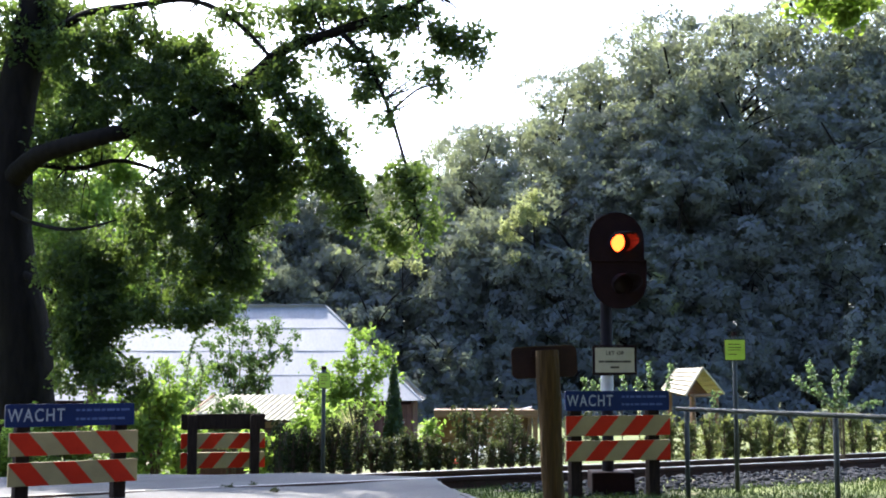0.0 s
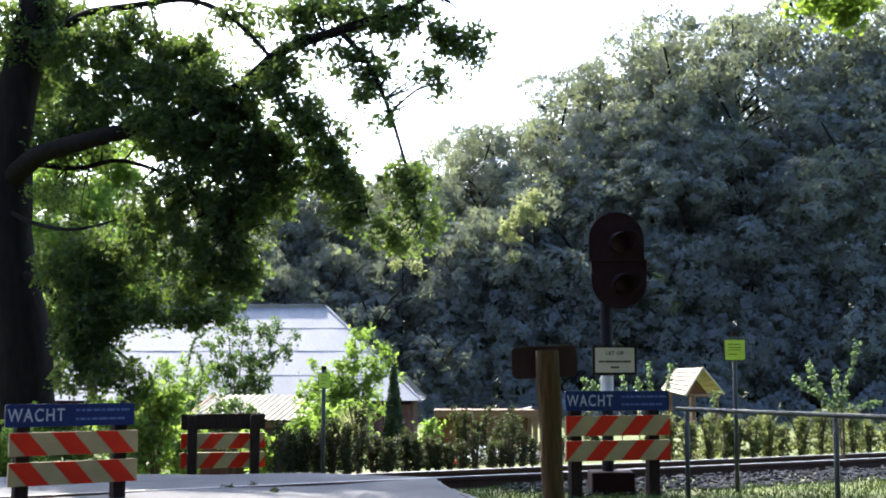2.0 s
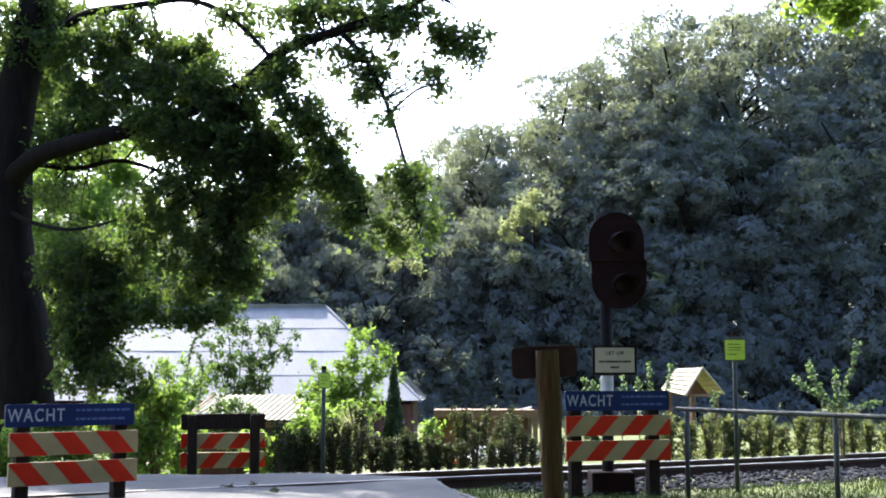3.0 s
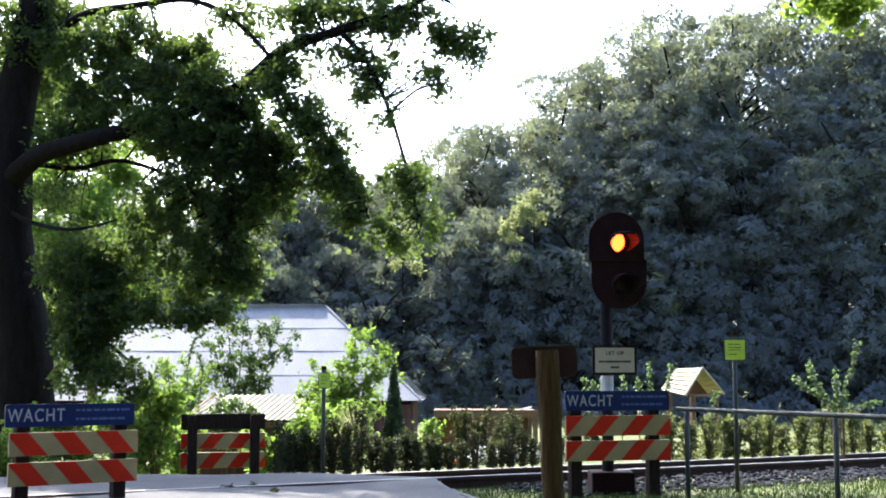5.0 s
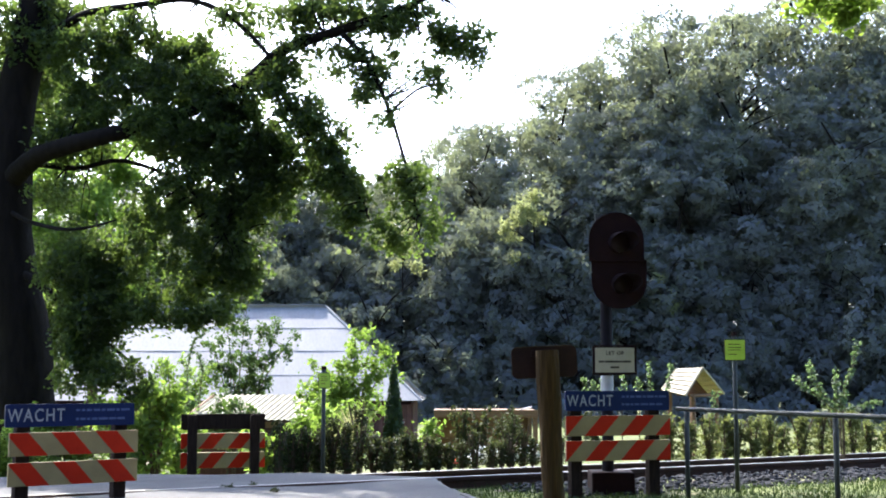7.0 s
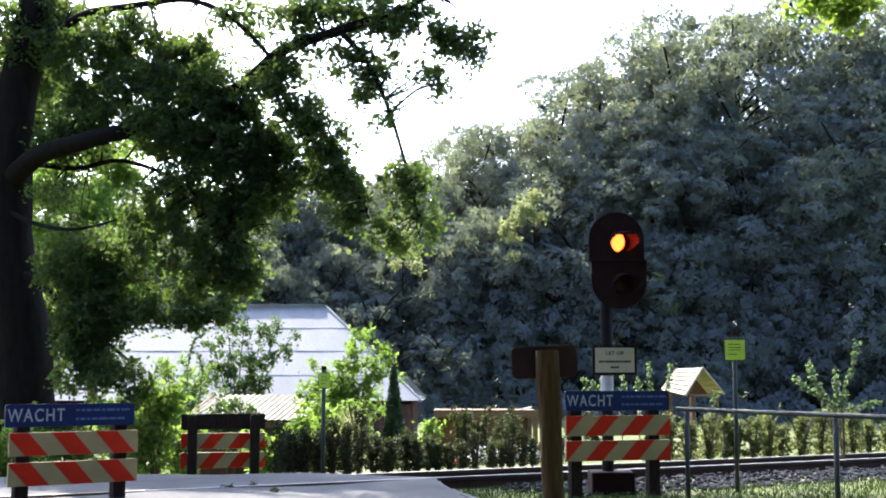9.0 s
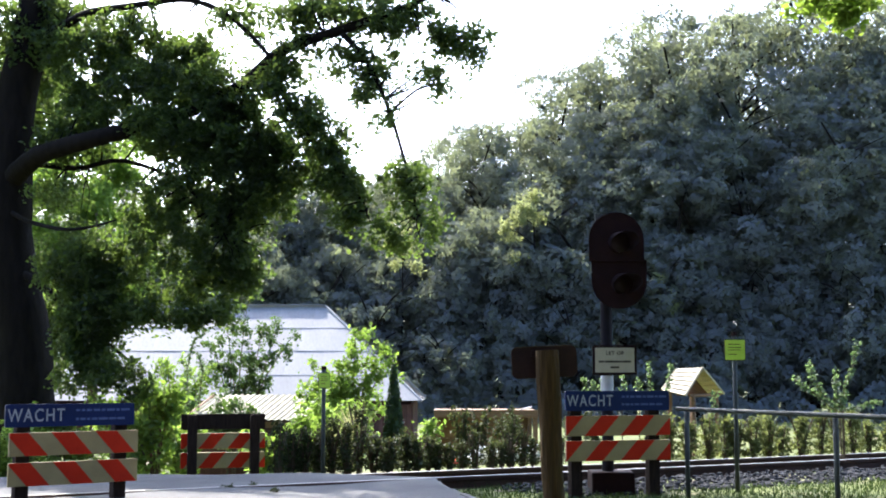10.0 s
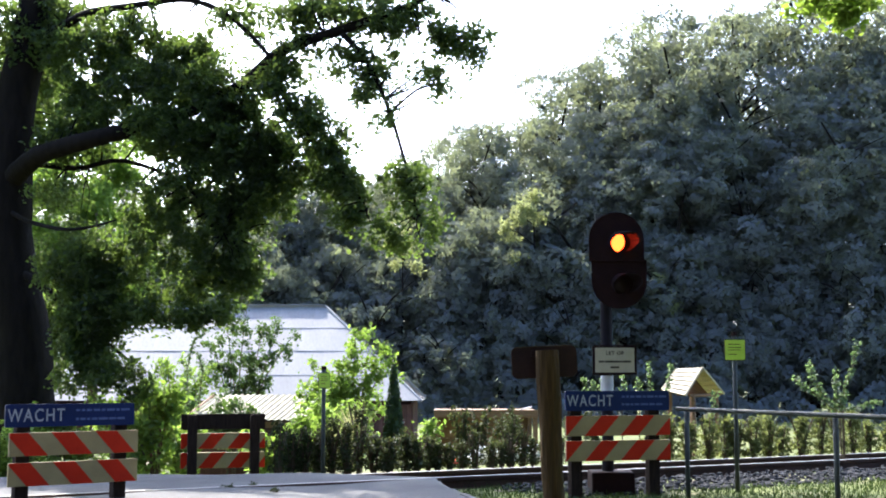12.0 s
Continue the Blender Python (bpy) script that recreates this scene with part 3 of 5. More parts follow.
def lime_sign(top, w, h, turn, label):
    """Small lime-coloured notice on a thin pole."""
    foot = Vector((top[0], top[1], fall(Vector(top).dot(N))))
    th = thing("pole_sign", Matrix.Translation(foot) @ pose(0, 0, 0, 0, 0, turn), label, "sign")
    z = top[2] - foot.z
    part("pole", tube([(0, 0, -0.3), (0, 0, z + 0.07)], [0.024, 0.024], 10), GALV, th, smooth=True)
    part("pole_cap", tube([(0, 0, z + 0.045), (0, 0, z + 0.085)], [0.03, 0.03], 10), BLACK_PAINT, th, "dark pole cap")
    rim = part("plate_edge", prism(rounded(w + 0.014, h + 0.014, 0.014, 0, z - h / 2), -0.027, -0.023), INK, th, "thin dark plate edge")
    plate = part("plate", prism(rounded(w, h, 0.012, 0, z - h / 2), -0.035, -0.027), LIME, th, "lime green plate")
    for k, (l, u) in enumerate(((0.58, 0.22), (0.66, 0.38), (0.6, 0.5), (0.42, 0.72))):
        part("text_bar", box((w * l, 0.002, h * 0.028), ((l - 0.68) * w * 0.5, -0.036, z - h * u)), INK, plate)
    part("clamp", box((0.07, 0.05, 0.03), (0, 0.004, z - h * 0.3), 0.004), GALV, th)


# ---- garden buildings ----


def corrugated(w, d, wave, deep, thick=0.012, per=6):
    """A corrugated sheet, w along x and d along y, ribs along y."""
    b = bmesh.new()
    count = max(2, round(w / wave)) * per
    rows = []
    for k in range(count + 1):
        x = -w / 2 + w * k / count
        z = deep * math.sin(math.tau * k / per)
        rows.append([b.verts.new((x, y, z + dz)) for y, dz in ((0, 0), (d, 0), (d, -thick), (0, -thick))])
    for r0, r1 in zip(rows, rows[1:]):
        for k in range(4):
            b.faces.new((r0[k], r0[(k + 1) % 4], r1[(k + 1) % 4], r1[k]))
    bmesh.ops.recalc_face_normals(b, faces=b.faces)
    return b


def barn():
    """Low barn under a hipped roof of pale sheets in four rows."""
    eave_r, ridge_r = Vector((-0.58, 34, 0.469)), Vector((-3.595, 37.4, 3.275))
    left = -13.0
    inset = eave_r.x - ridge_r.x
    floor = -0.9
    th = thing("barn", pose(0, 0, 0), "low dark wooden barn with a pale corrugated hipped roof", "barn")
    depth = 2 * (ridge_r.y - eave_r.y)
    y0 = eave_r.y + 0.25
    for a, b2 in (((left + 0.3, y0), (eave_r.x - 0.3, y0)), ((eave_r.x - 0.3, y0), (eave_r.x - 0.3, y0 + depth - 0.5)),
                  ((left + 0.3, y0 + depth - 0.5), (eave_r.x - 0.3, y0 + depth - 0.5)), ((left + 0.3, y0), (left + 0.3, y0 + depth - 0.5))):
        p, q = Vector((*a, 0)), Vector((*b2, 0))
        mid = (p + q) / 2
        mid.z = (floor + eave_r.z) / 2 - 0.05
        wall = part("wall", box(((q - p).length, 0.08, eave_r.z - floor), mid, 0, (q - p).to_track_quat("X", "Z").to_matrix()), BARN_BOARD, th, "dark brown upright boards")
        if a[1] == b2[1] == y0:
            n = 60
            mesh = None
            for k in range(n):
                x = q.x - (q - p).length * (k + 0.5) / 90
                if not mesh:
                    bd = part("board", box(((q - p).length / 90 - 0.018, 0.03, eave_r.z - floor - 0.04), (0, 0, 0), 0.003), BARN_BOARD, wall)
                    mesh = bd.data
                else:
                    bd = new("board", mesh)
                    bd.parent = wall
                bd.matrix_local = Matrix.Translation((x, y0 - 0.055, mid.z))
    slope = Vector((0, ridge_r.y - eave_r.y, ridge_r.z - eave_r.z))
    tilt = math.degrees(math.atan2(slope.z, slope.y))
    rows, long = 4, slope.length
    for side in (0, 1):
        for r in range(rows):
            f0, f1 = r / rows, (r + 1) / rows
            x1, x0 = eave_r.x - inset * f0, left + inset * f0
            u1, u0 = eave_r.x - inset * f1, left + inset * f1
            p = eave_r + slope * f0
            y = p.y if side == 0 else 2 * ridge_r.y - p.y
            wide = 1.07
            for k in range(math.ceil((x1 - x0) / wide) if side == 0 else 1):
                w = wide if side == 0 else x1 - x0
                a = x1 - w * (k + 1)
                sheet = corrugated(w, long / rows + 0.1, 0.178, 0.0008)
                for v in sheet.verts:
                    q = v.co.y / (long / rows)
                    mid = a + w / 2
                    v.co.x = min(max(v.co.x, x0 + (u0 - x0) * q - mid), x1 + (u1 - x1) * q - mid)
                ob = part("roof_sheet", sheet, ROOF_SHEET, th)
                ob.matrix_local = Matrix.Translation((a + w / 2, y, p.z + 0.045 + 0.004 * (k % 2))) @ pose(0, 0, 0, 0, 0, 180 * side) @ pose(0, 0, 0, tilt - 0.6)
    for x, sgn in ((eave_r.x, 1), (left, -1)):
        b = bmesh.new()
        pts = [(x, eave_r.y, eave_r.z), (x, eave_r.y + depth, eave_r.z), (x - sgn * inset, ridge_r.y, ridge_r.z)]
        b.faces.new([b.verts.new(p) for p in pts])
        bmesh.ops.solidify(b, geom=b.faces[:], thickness=0.03)
        part("hip_roof", b, ROOF_SHEET, th)
        for y in (eave_r.y, eave_r.y + depth):
            part("hip_capping", tube([(x, y, eave_r.z + 0.03), (x - sgn * inset, ridge_r.y, ridge_r.z + 0.04)], [0.035, 0.035], 8), ROOF_SHEET, th)
    part("ridge_capping", tube([(ridge_r.x, ridge_r.y, ridge_r.z + 0.04), (left + inset, ridge_r.y, ridge_r.z + 0.04)], [0.05, 0.05], 8), ROOF_SHEET, th)


def coop():
    """Small low shed with a ribbed roof."""
    a = Vector((-4.463, 21, 0.452))
    b2 = Vector((-2.309, 21, 0.432))
    c = Vector((-4.217, 22.2, 0.855))
    w, d = (b2 - a).length, 1.3
    th = thing("garden_shed", pose(a.x, 21, -0.9), "low garden shed with a sunlit ribbed roof", "shed")
    h = a.z + 0.9
    for x, y, sx, sy in ((w / 2, 0.12, w - 0.2, 0.06), (w / 2, 2.3, w - 0.2, 0.06), (0.12, 1.2, 0.06, 2.1), (w - 0.12, 1.2, 0.06, 2.1)):
        part("wall", box((sx, sy, h + 0.02), (x, y, h / 2), 0), BARN_BOARD, th)
    rise = c.z - a.z
    sheet = corrugated(w, math.hypot(1.25, rise), 0.11, 0.013)
    for v in sheet.verts:
        v.co.x += 0.28 * v.co.y
    ob = part("roof", sheet, SHED_SHEET, th, "sunlit ribbed roof sheets")
    ob.matrix_local = pose(w / 2, 0, h, math.degrees(math.atan2(rise, 1.25)))
    ob = part("roof", corrugated(w, math.hypot(1.25, rise), 0.11, 0.02), SHED_SHEET, th)
    ob.matrix_local = pose(w / 2 + 0.2, 2.5, h, 0, 0, 180) @ pose(0, 0, 0, math.degrees(math.atan2(rise, 1.25)))
    part("verge_board", box((0.04, 1.35, 0.12), (0, 0, 0), 0.004), PINE, th).matrix_local = pose(-0.0 + 0.15, 0.62, h + rise / 2 - 0.05, math.degrees(math.atan2(rise, 1.25)), 0, -14)
    part("eave_board", box((w, 0.03, 0.1), (w / 2, 0.02, h - 0.09), 0.004), PINE, th)


def wood_store():
    """Open-fronted wood store with a flat roof edge of new boards."""
    a, b2 = Vector((-0.177, 24, 0.531)), Vector((1.857, 24, 0.553))
    w = b2.x - a.x
    floor = -0.9
    h = a.z - floor
    th = thing("wood_store", pose(a.x, 24, floor), "open wooden shelter with a pale new fascia board", "shelter")
    part("fascia", box((w, 0.035, 0.15), (w / 2, 0, h - 0.075), 0.004), PINE, th)
    part("roof", box((w, 1.8, 0.05), (w / 2, 0.92, h - 0.045), 0.004), PINE, th)
    for x in (0.05, w - 0.05):
        part("post", box((0.09, 0.09, h - 0.1), (x, 0.08, (h - 0.1) / 2), 0.006), PINE, th)
        part("post", box((0.09, 0.09, h - 0.1), (x, 1.7, (h - 0.1) / 2), 0.006), PINE, th)
    part("loose_board", box((0.22, 0.12, 0.025), (w - 0.22, 0.2, h + 0.03), 0.003, Euler((0, -0.2, 0)).to_matrix()), WHITE_PAINT, th, "short white board lying on the roof")
    for k in range(8):
        part("board", box((w, 0.025, 0.152), (w / 2, 1.75, 0.1 + k * (h - 0.2) / 8), 0.003), PINE, th)


def well_roof():
    """Garden well with a small boarded gable roof on two posts."""
    ridge_a, ridge_b = Vector((3.883, 20.25, 1.303)), Vector((4.22, 19.9, 1.32))
    eave_a, eave_b = Vector((3.57, 19.95, 0.963)), Vector((3.876, 19.6, 0.878))
    th = thing("garden_well", pose(0, 0, 0), "small garden well under a pale boarded gable roof", "garden well")
    right_b = Vector((4.629, 20.2, 0.895))
    right_a = right_b + (ridge_a - ridge_b)
    rows = 6
    for (r0, r1, e0, e1) in ((ridge_a, ridge_b, eave_a, eave_b), (ridge_a, ridge_b, right_a, right_b)):
        up = (r1 - r0).cross(e0 - r0).normalized()
        up = up if up.z > 0 else -up
        for k in range(rows):
            b = bmesh.new()
            p = [r0.lerp(e0, k / rows), r1.lerp(e1, k / rows), r1.lerp(e1, (k + 1.12) / rows), r0.lerp(e0, (k + 1.12) / rows)]
            low = [b.verts.new(q + up * (0.0 if i < 2 else 0.012)) for i, q in enumerate(p)]
            top = [b.verts.new(v.co + up * 0.014) for v in low]
            b.faces.new(low[::-1]); b.faces.new(top)
            for i in range(4):
                b.faces.new((low[i], low[(i + 1) % 4], top[(i + 1) % 4], top[i]))
            bmesh.ops.recalc_face_normals(b, faces=b.faces)
            part("roof_board", b, PALE_PINE, th)
        part("verge_board", tube([r1 + up * 0.01, e1 + up * 0.01], [0.022, 0.022], 6), PALE_PINE, th)
        part("verge_board", tube([r0 + up * 0.01, e0 + up * 0.01], [0.022, 0.022], 6), PALE_PINE, th)
    mid = (eave_b + right_b) / 2
    part("gable_beam", tube([eave_b.lerp(right_b, 0.1), eave_b.lerp(right_b, 0.9)], [0.025, 0.025], 6), PINE, th)
    part("gable_beam", tube([eave_a.lerp(right_a, 0.1), eave_a.lerp(right_a, 0.9)], [0.025, 0.025], 6), PINE, th)
    gb = bmesh.new()
    gb.faces.new([gb.verts.new(q.lerp(mid, 0.15) + (ridge_a - ridge_b) * 0.5) for q in (ridge_b, eave_b, right_b)])
    bmesh.ops.solidify(gb, geom=gb.faces[:], thickness=0.02)
    part("gable_panel", gb, PINE, th)
    for p in (eave_b.lerp(right_b, 0.2), eave_b.lerp(right_b, 0.8), eave_a.lerp(right_a, 0.2), eave_a.lerp(right_a, 0.8)):
        part("post", tube([(p.x, p.y, -0.95), (p.x, p.y, p.z + 0.02)], [0.035, 0.035], 8), PINE, th)
    c = (eave_a + right_b) / 2
    part("well_ring", tube([(c.x, c.y, -0.9), (c.x, c.y, -0.3)], [0.42, 0.4], 18), KERB, th)


# ---- plants ----


def wood_tree_meshes(seed, height, radius, low, leaf=0.16, fine=14, per=42):
    """Trunk and crown of a broad-leaved tree, its foot at the origin."""
    rng = np.random.default_rng(seed)
    rnd = random.Random(seed)
    b = bmesh.new()
    bend = [Vector((rnd.uniform(-0.3, 0.3) * k, rnd.uniform(-0.3, 0.3) * k, height * 0.9 * k / 6)) for k in range(7)]
    tube(bend, [0.32, 0.27, 0.23, 0.19, 0.14, 0.09, 0.04], 8, b)
    for k in range(9):
        s = bend[0].lerp(bend[-1], rnd.uniform(0.25, 0.85))
        a = rnd.uniform(0, math.tau)
        e = s + Vector((math.cos(a) * radius * 0.7, math.sin(a) * radius * 0.7, rnd.uniform(0.6, 2.2)))
        tube([s, s.lerp(e, 0.5) + Vector((0, 0, 0.2)), e], [0.07, 0.045, 0.015], 5, b)
    trunk = bpy.data.meshes.new("trunk")
    b.to_mesh(trunk)
    b.free()
    lumps, mid, half = [], height * (1 + low) / 2, height * (1 - low) / 2
    for k in range(46 if height > 12 else 50 if height > 8 else 36):
        d = rng.normal(size=3)
        d /= np.linalg.norm(d)
        q = rng.uniform(0.55, 1.0)
        if low == 0 and d[2] < 0:  # undergrowth is as wide at its foot
            d[:2] /= np.linalg.norm(d[:2])
        lr = 0.5 + 1.1 * rng.uniform(0, 1) ** 1.4
        squeeze = 1.0 if d[2] < 0 else 1 - 0.25 * d[2]
        lumps.append((d[0] * radius * q * squeeze, d[1] * radius * q * squeeze, mid + d[2] * (half - lr * 0.6) * q, lr))
    flat = np.array([1, 1, 0.55 if height > 12 else 0.3])
    inner, inner_out = [], []
    for x, y, z, lr in lumps:  # the broad shaded leaves inside every bough
        n = int((20 if per < 20 else 26 if height > 12 else 60) * lr * lr) + 8
        d = rng.normal(size=(n, 3))
        d /= np.linalg.norm(d, axis=1)[:, None]
        at = np.array([x, y, z]) + d * lr * rng.uniform(0.45, 0.78, n)[:, None]
        inner.append(at[:, None] + rng.normal(size=(n, 3, 3)) * (0.1 if height > 12 else 0.14))
        o = d * flat
        inner_out.append(np.repeat((o / np.linalg.norm(o, axis=1)[:, None])[:, None], 3, axis=1))
    pts, outs = [], []
    for x, y, z, lr in lumps:  # every bough carries rounded tufts, every tuft its leaves
        tufts = int(fine * lr * lr) + 5
        d = rng.normal(size=(tufts, 3))
        d[:, 2] += 0.3
        d /= np.linalg.norm(d, axis=1)[:, None]
        at = np.array([x, y, z]) + d * lr * rng.uniform(0.72, 1.0, tufts)[:, None] * np.array([1, 1, 0.9])
        wide = rng.uniform(0.2, 0.5, tufts)
        for c, w, way in zip(at, wide, d):
            n = int(per * (w / 0.4) ** 2) + 4
            e = rng.normal(size=(n, 3)) + way * 0.8 + np.array([0, 0, 0.3])
            e /= np.linalg.norm(e, axis=1)[:, None]
            pts.append(c + e * w * rng.uniform(0.5, 1.05, n)[:, None] * np.array([1.1, 1.1, 0.8]))
            o = (e * 0.5 + way * 0.5) * flat
            outs.append(o / np.linalg.norm(o, axis=1)[:, None])
    pts, outs = np.concatenate(pts), np.concatenate(outs)
    crown = leaf_mesh("crown", pts, leaf, rng, 0.4, 1.3, outs, True, (np.concatenate(inner), np.concatenate(inner_out)))
    return trunk, crown


def woods():
    """The edge of the woods: tall trees behind, lower ones and undergrowth before them; also unseen shade trees around
    the camera.
    """
    kinds = {}
    for seed, high, radius, low in ((11, 16, 3.9, 0.26), (12, 16, 4.2, 0.22), (13, 16, 3.6, 0.3), (14, 10, 3.3, 0.06), (15, 10, 3.0, 0.1), (16, 6, 2.6, 0.0), (17, 6, 2.9, 0.0), (18, 13, 4.4, 0.14), (19, 7, 3.2, 0.0)):
        trunk, crown = wood_tree_meshes(seed, float(high), radius, low, *((0.45, 8, 14) if high in (13, 7) else (0.13, 11, 40) if high == 16 else (0.125, 11, 40)))
        kinds.setdefault(high, []).append([trunk, crown, None])
    rnd = random.Random(7)
    under = [(x * 1.0, 57.0 + (x * 7.3) % 3, 3.2 + (x * 3.7) % 2.6) for x in range(-15, 30, 3)]
    under += [(x * 1.0, 59.5 + (x * 5.1) % 2, 6.6 + (x * 2.3) % 2.4) for x in range(2, 32, 3)]
    under += [(-24, 62, 9.0), (-20, 61, 9.5), (-16.5, 60.5, 8.8), (-13, 61, 9.0), (-9.5, 60.5, 8.0)]
    # unseen trees around the camera, added to keep sky light off the crossing
    behind = [(-9, -9, 13), (-3, -14, 15), (4, -10, 14), (9, -5, 13), (-12, -1, 14), (12, 3, 14), (0, -20, 16), (-16, -12, 15), (-7, -5, 12), (7, -8, 12), (9, 4.5, 14), (-9.5, 3.5, 14), (3, -6, 13), (-4, -7, 13), (5, -16, 16), (12, -10, 15), (0, -5.5, 13), (-7.5, 6, 13), (8, 7, 13), (-4, -10, 6), (1, -9, 6), (6, -6, 6), (-8, -4, 6), (10, 0, 7), (-11, 2, 7), (8, -10, 7), (-9, -10, 7)]
    spots = [(-10.136, 66, 11.4), (-8.009, 70, 11.651), (-4.67, 69, 12.976), (-1.523, 66, 13.659), (0.528, 70, 15.653), (2.526, 66, 16.0), (4.998, 70, 17.335),
             (6.858, 67, 18.099), (9.507, 70, 20.28), (11.168, 66, 19.832), (13.863, 70, 22.053), (15.292, 66, 21.765), (18.729, 70, 23.285), (20.029, 66, 22.347), (23.545, 69, 22.497), (24.734, 66, 21.861), (28.085, 68, 22.654),
             (-5.527, 61, 7.862), (-2.433, 62, 8.262), (1.313, 61, 9.01), (5.038, 61, 10.741), (8.625, 62, 11.781), (11.949, 61, 12.774), (15.956, 62, 13.556), (19.474, 61, 14.527), (23.196, 61, 13.941),
             (-0.721, 64, 11.211), (3.494, 64, 13.037), (7.123, 64, 14.261), (10.765, 64, 15.49), (14.725, 64, 16.723), (18.691, 64, 17.652), (22.625, 64, 17.342),
             (-11.748, 67, 12.4), (-8.82, 66, 13.25), (-6.75, 67, 13.752), (-3.326, 68, 13.291), (-13.705, 66, 12.2), (-17.239, 64, 12.3), (-21.804, 66, 11.523), (-25.262, 64, 9.093)] + under + behind
    for k, (x, y, top) in enumerate(spots):
        foot = fall(x * N.x + y * N.y) - 0.05
        tall = (top - foot) * (1.05 if x > 9 else 1.015)
        high = (13 if tall > 9 else 7) if y < 10 else min((16, 10, 6), key=lambda h: abs(math.log(h / tall)))
        pick = kinds[high][k % len(kinds[high])]
        scale = tall / high
        wide = min(1.3, max(0.75, scale)) * rnd.uniform(0.92, 1.08)
        m = pose(x, y, foot, 0, 0, rnd.uniform(0, 360)) @ Matrix.Diagonal((wide, wide, scale, 1))
        if pick[2] is None:
            th = thing("tree", m, "tall broad-leaved tree at the edge of the woods or in the added unseen shade belt" if high > 6 else "low leafy tree in the undergrowth of the woods", "tree", "trees of the wood")
            link_mesh("trunk", pick[0], BARK, th)
            link_mesh("crown", pick[1], HAZY_WOOD_LEAF, th, "dense crown, bluish grey for haze, with sunlit top")
            pick[2] = th
        else:
            copy_thing(pick[2], pose(0, 0, 0)).matrix_world = m


def undergrowth():
    """Brambles along the foot of the woods."""
    rng = np.random.default_rng(77)
    n = 16000
    x = rng.uniform(-20, 32, n)
    tall = 1.3 + 0.5 * np.sin(x * 1.7) + 0.4 * np.sin(x * 0.6 + 1)
    z = rng.uniform(0, 1, n) ** 0.8 * tall
    y = 55.5 + 0.8 * np.sin(x * 0.9) + rng.normal(size=n) * 0.5 * (1 - z / (tall + 0.3))
    out = np.stack([rng.normal(size=n) * 0.3, -np.ones(n), 0.4 + 0 * x], axis=1)
    out /= np.linalg.norm(out, axis=1)[:, None]
    me = leaf_mesh("undergrowth", np.stack([x, y, z - 0.92], axis=1), 0.17, rng, 0.4, 1.3, out, True)
    tagged(link_mesh("undergrowth", me, HAZY_WOOD_LEAF), "brambles along the foot of the woods in haze-tinted leaf colour", "undergrowth", kind="stuff")


def shrub(name, at, w, d, h, leaves, size, mat, seed, label, category="shrub", stems=6, group="", up=0.4, column=False):
    """A shrub: bent stems from one foot, and sprays of leaves."""
    rng, rnd = np.random.default_rng(seed), random.Random(seed)
    th = thing(name, Matrix.Translation(at), label, category, group)
    pads = []
    for k in range(stems):
        a = rnd.uniform(0, math.tau)
        q = rnd.uniform(0.3, 1.0)
        e = Vector((math.cos(a) * w / 2 * q, math.sin(a) * d / 2 * q, h * rnd.uniform(0.65, 1.0)))
        m = Vector((e.x * 0.4, e.y * 0.4, e.z * 0.55))
        part("stem", tube([(e.x * 0.05, e.y * 0.05, -0.15), m, e], [0.022, 0.014, 0.005], 5), TWIG, th)
        share = max(4, int(leaves / stems / 9 / 2))
        pads.append((m.x * 1.2, m.y * 1.2, m.z, w * 0.28, d * 0.28, h * 0.34, share))
        pads.append((e.x, e.y, e.z * 0.86, w * 0.16, d * 0.16, h * 0.15, share))
    if column:
        share = int(leaves / 9 / 4)
        pads = [(0, 0, h * f, w * g, d * g, h * 0.16, share) for f, g in ((0.14, 0.38), (0.36, 0.4), (0.58, 0.34), (0.8, 0.2))]
    pts = sprays(pads, rng, 9, size * 2.2)
    pts = pts[pts[:, 2] > 0.02]
    link_mesh("foliage", leaf_mesh("foliage", pts, size, rng, up), mat, th)
    return th


def stem_bush(foot, tips, leaf, size, mat, seed, label, per=26, bare=0.35):
    """An open bush: every stem arches from the foot to its own tip and carries leaf tufts on its upper part."""
    rng, rnd = np.random.default_rng(seed), random.Random(seed)
    th = thing("tall_bush", Matrix.Translation(foot), label, "bush", "tall bushes before the barn")
    pads = []
    for tip in tips:
        e = Vector(tip) - foot
        m = Vector((e.x * 0.35 + rnd.uniform(-0.08, 0.08), e.y * 0.4, e.z * rnd.uniform(0.5, 0.62)))
        line, wide = smooth_path([(e.x * 0.04, 0, -0.15), m, e], [0.024, 0.015, 0.004], 8)
        part("stem", tube(line, wide, 5), TWIG, th)
        for k, p in enumerate(line):
            f = k / (len(line) - 1)
            if f > bare:
                w = 0.2 * (1.15 - f) + 0.07
                pads.append((p.x, p.y, p.z, w, w, w * 0.8, max(1, round(leaf * (1.2 - f)))))
            if f > 0.45 and rnd.random() < 0.7:  # a side twig
                q = p + Vector((rnd.uniform(-0.3, 0.3), rnd.uniform(-0.2, 0.2), rnd.uniform(0.0, 0.2)))
                tube_line = [p, p.lerp(q, 0.5) + Vector((0, 0, 0.03)), q]
                part("twig", tube(tube_line, [0.007, 0.005, 0.002], 4), TWIG, th)
                pads.append((q.x, q.y, q.z, 0.09, 0.09, 0.07, 2))
    pts = tufts(pads, rng, per, size * 1.3)
    link_mesh("foliage", leaf_mesh("foliage", pts[pts[:, 2] > 0.02], size, rng, 0.4), mat, th)


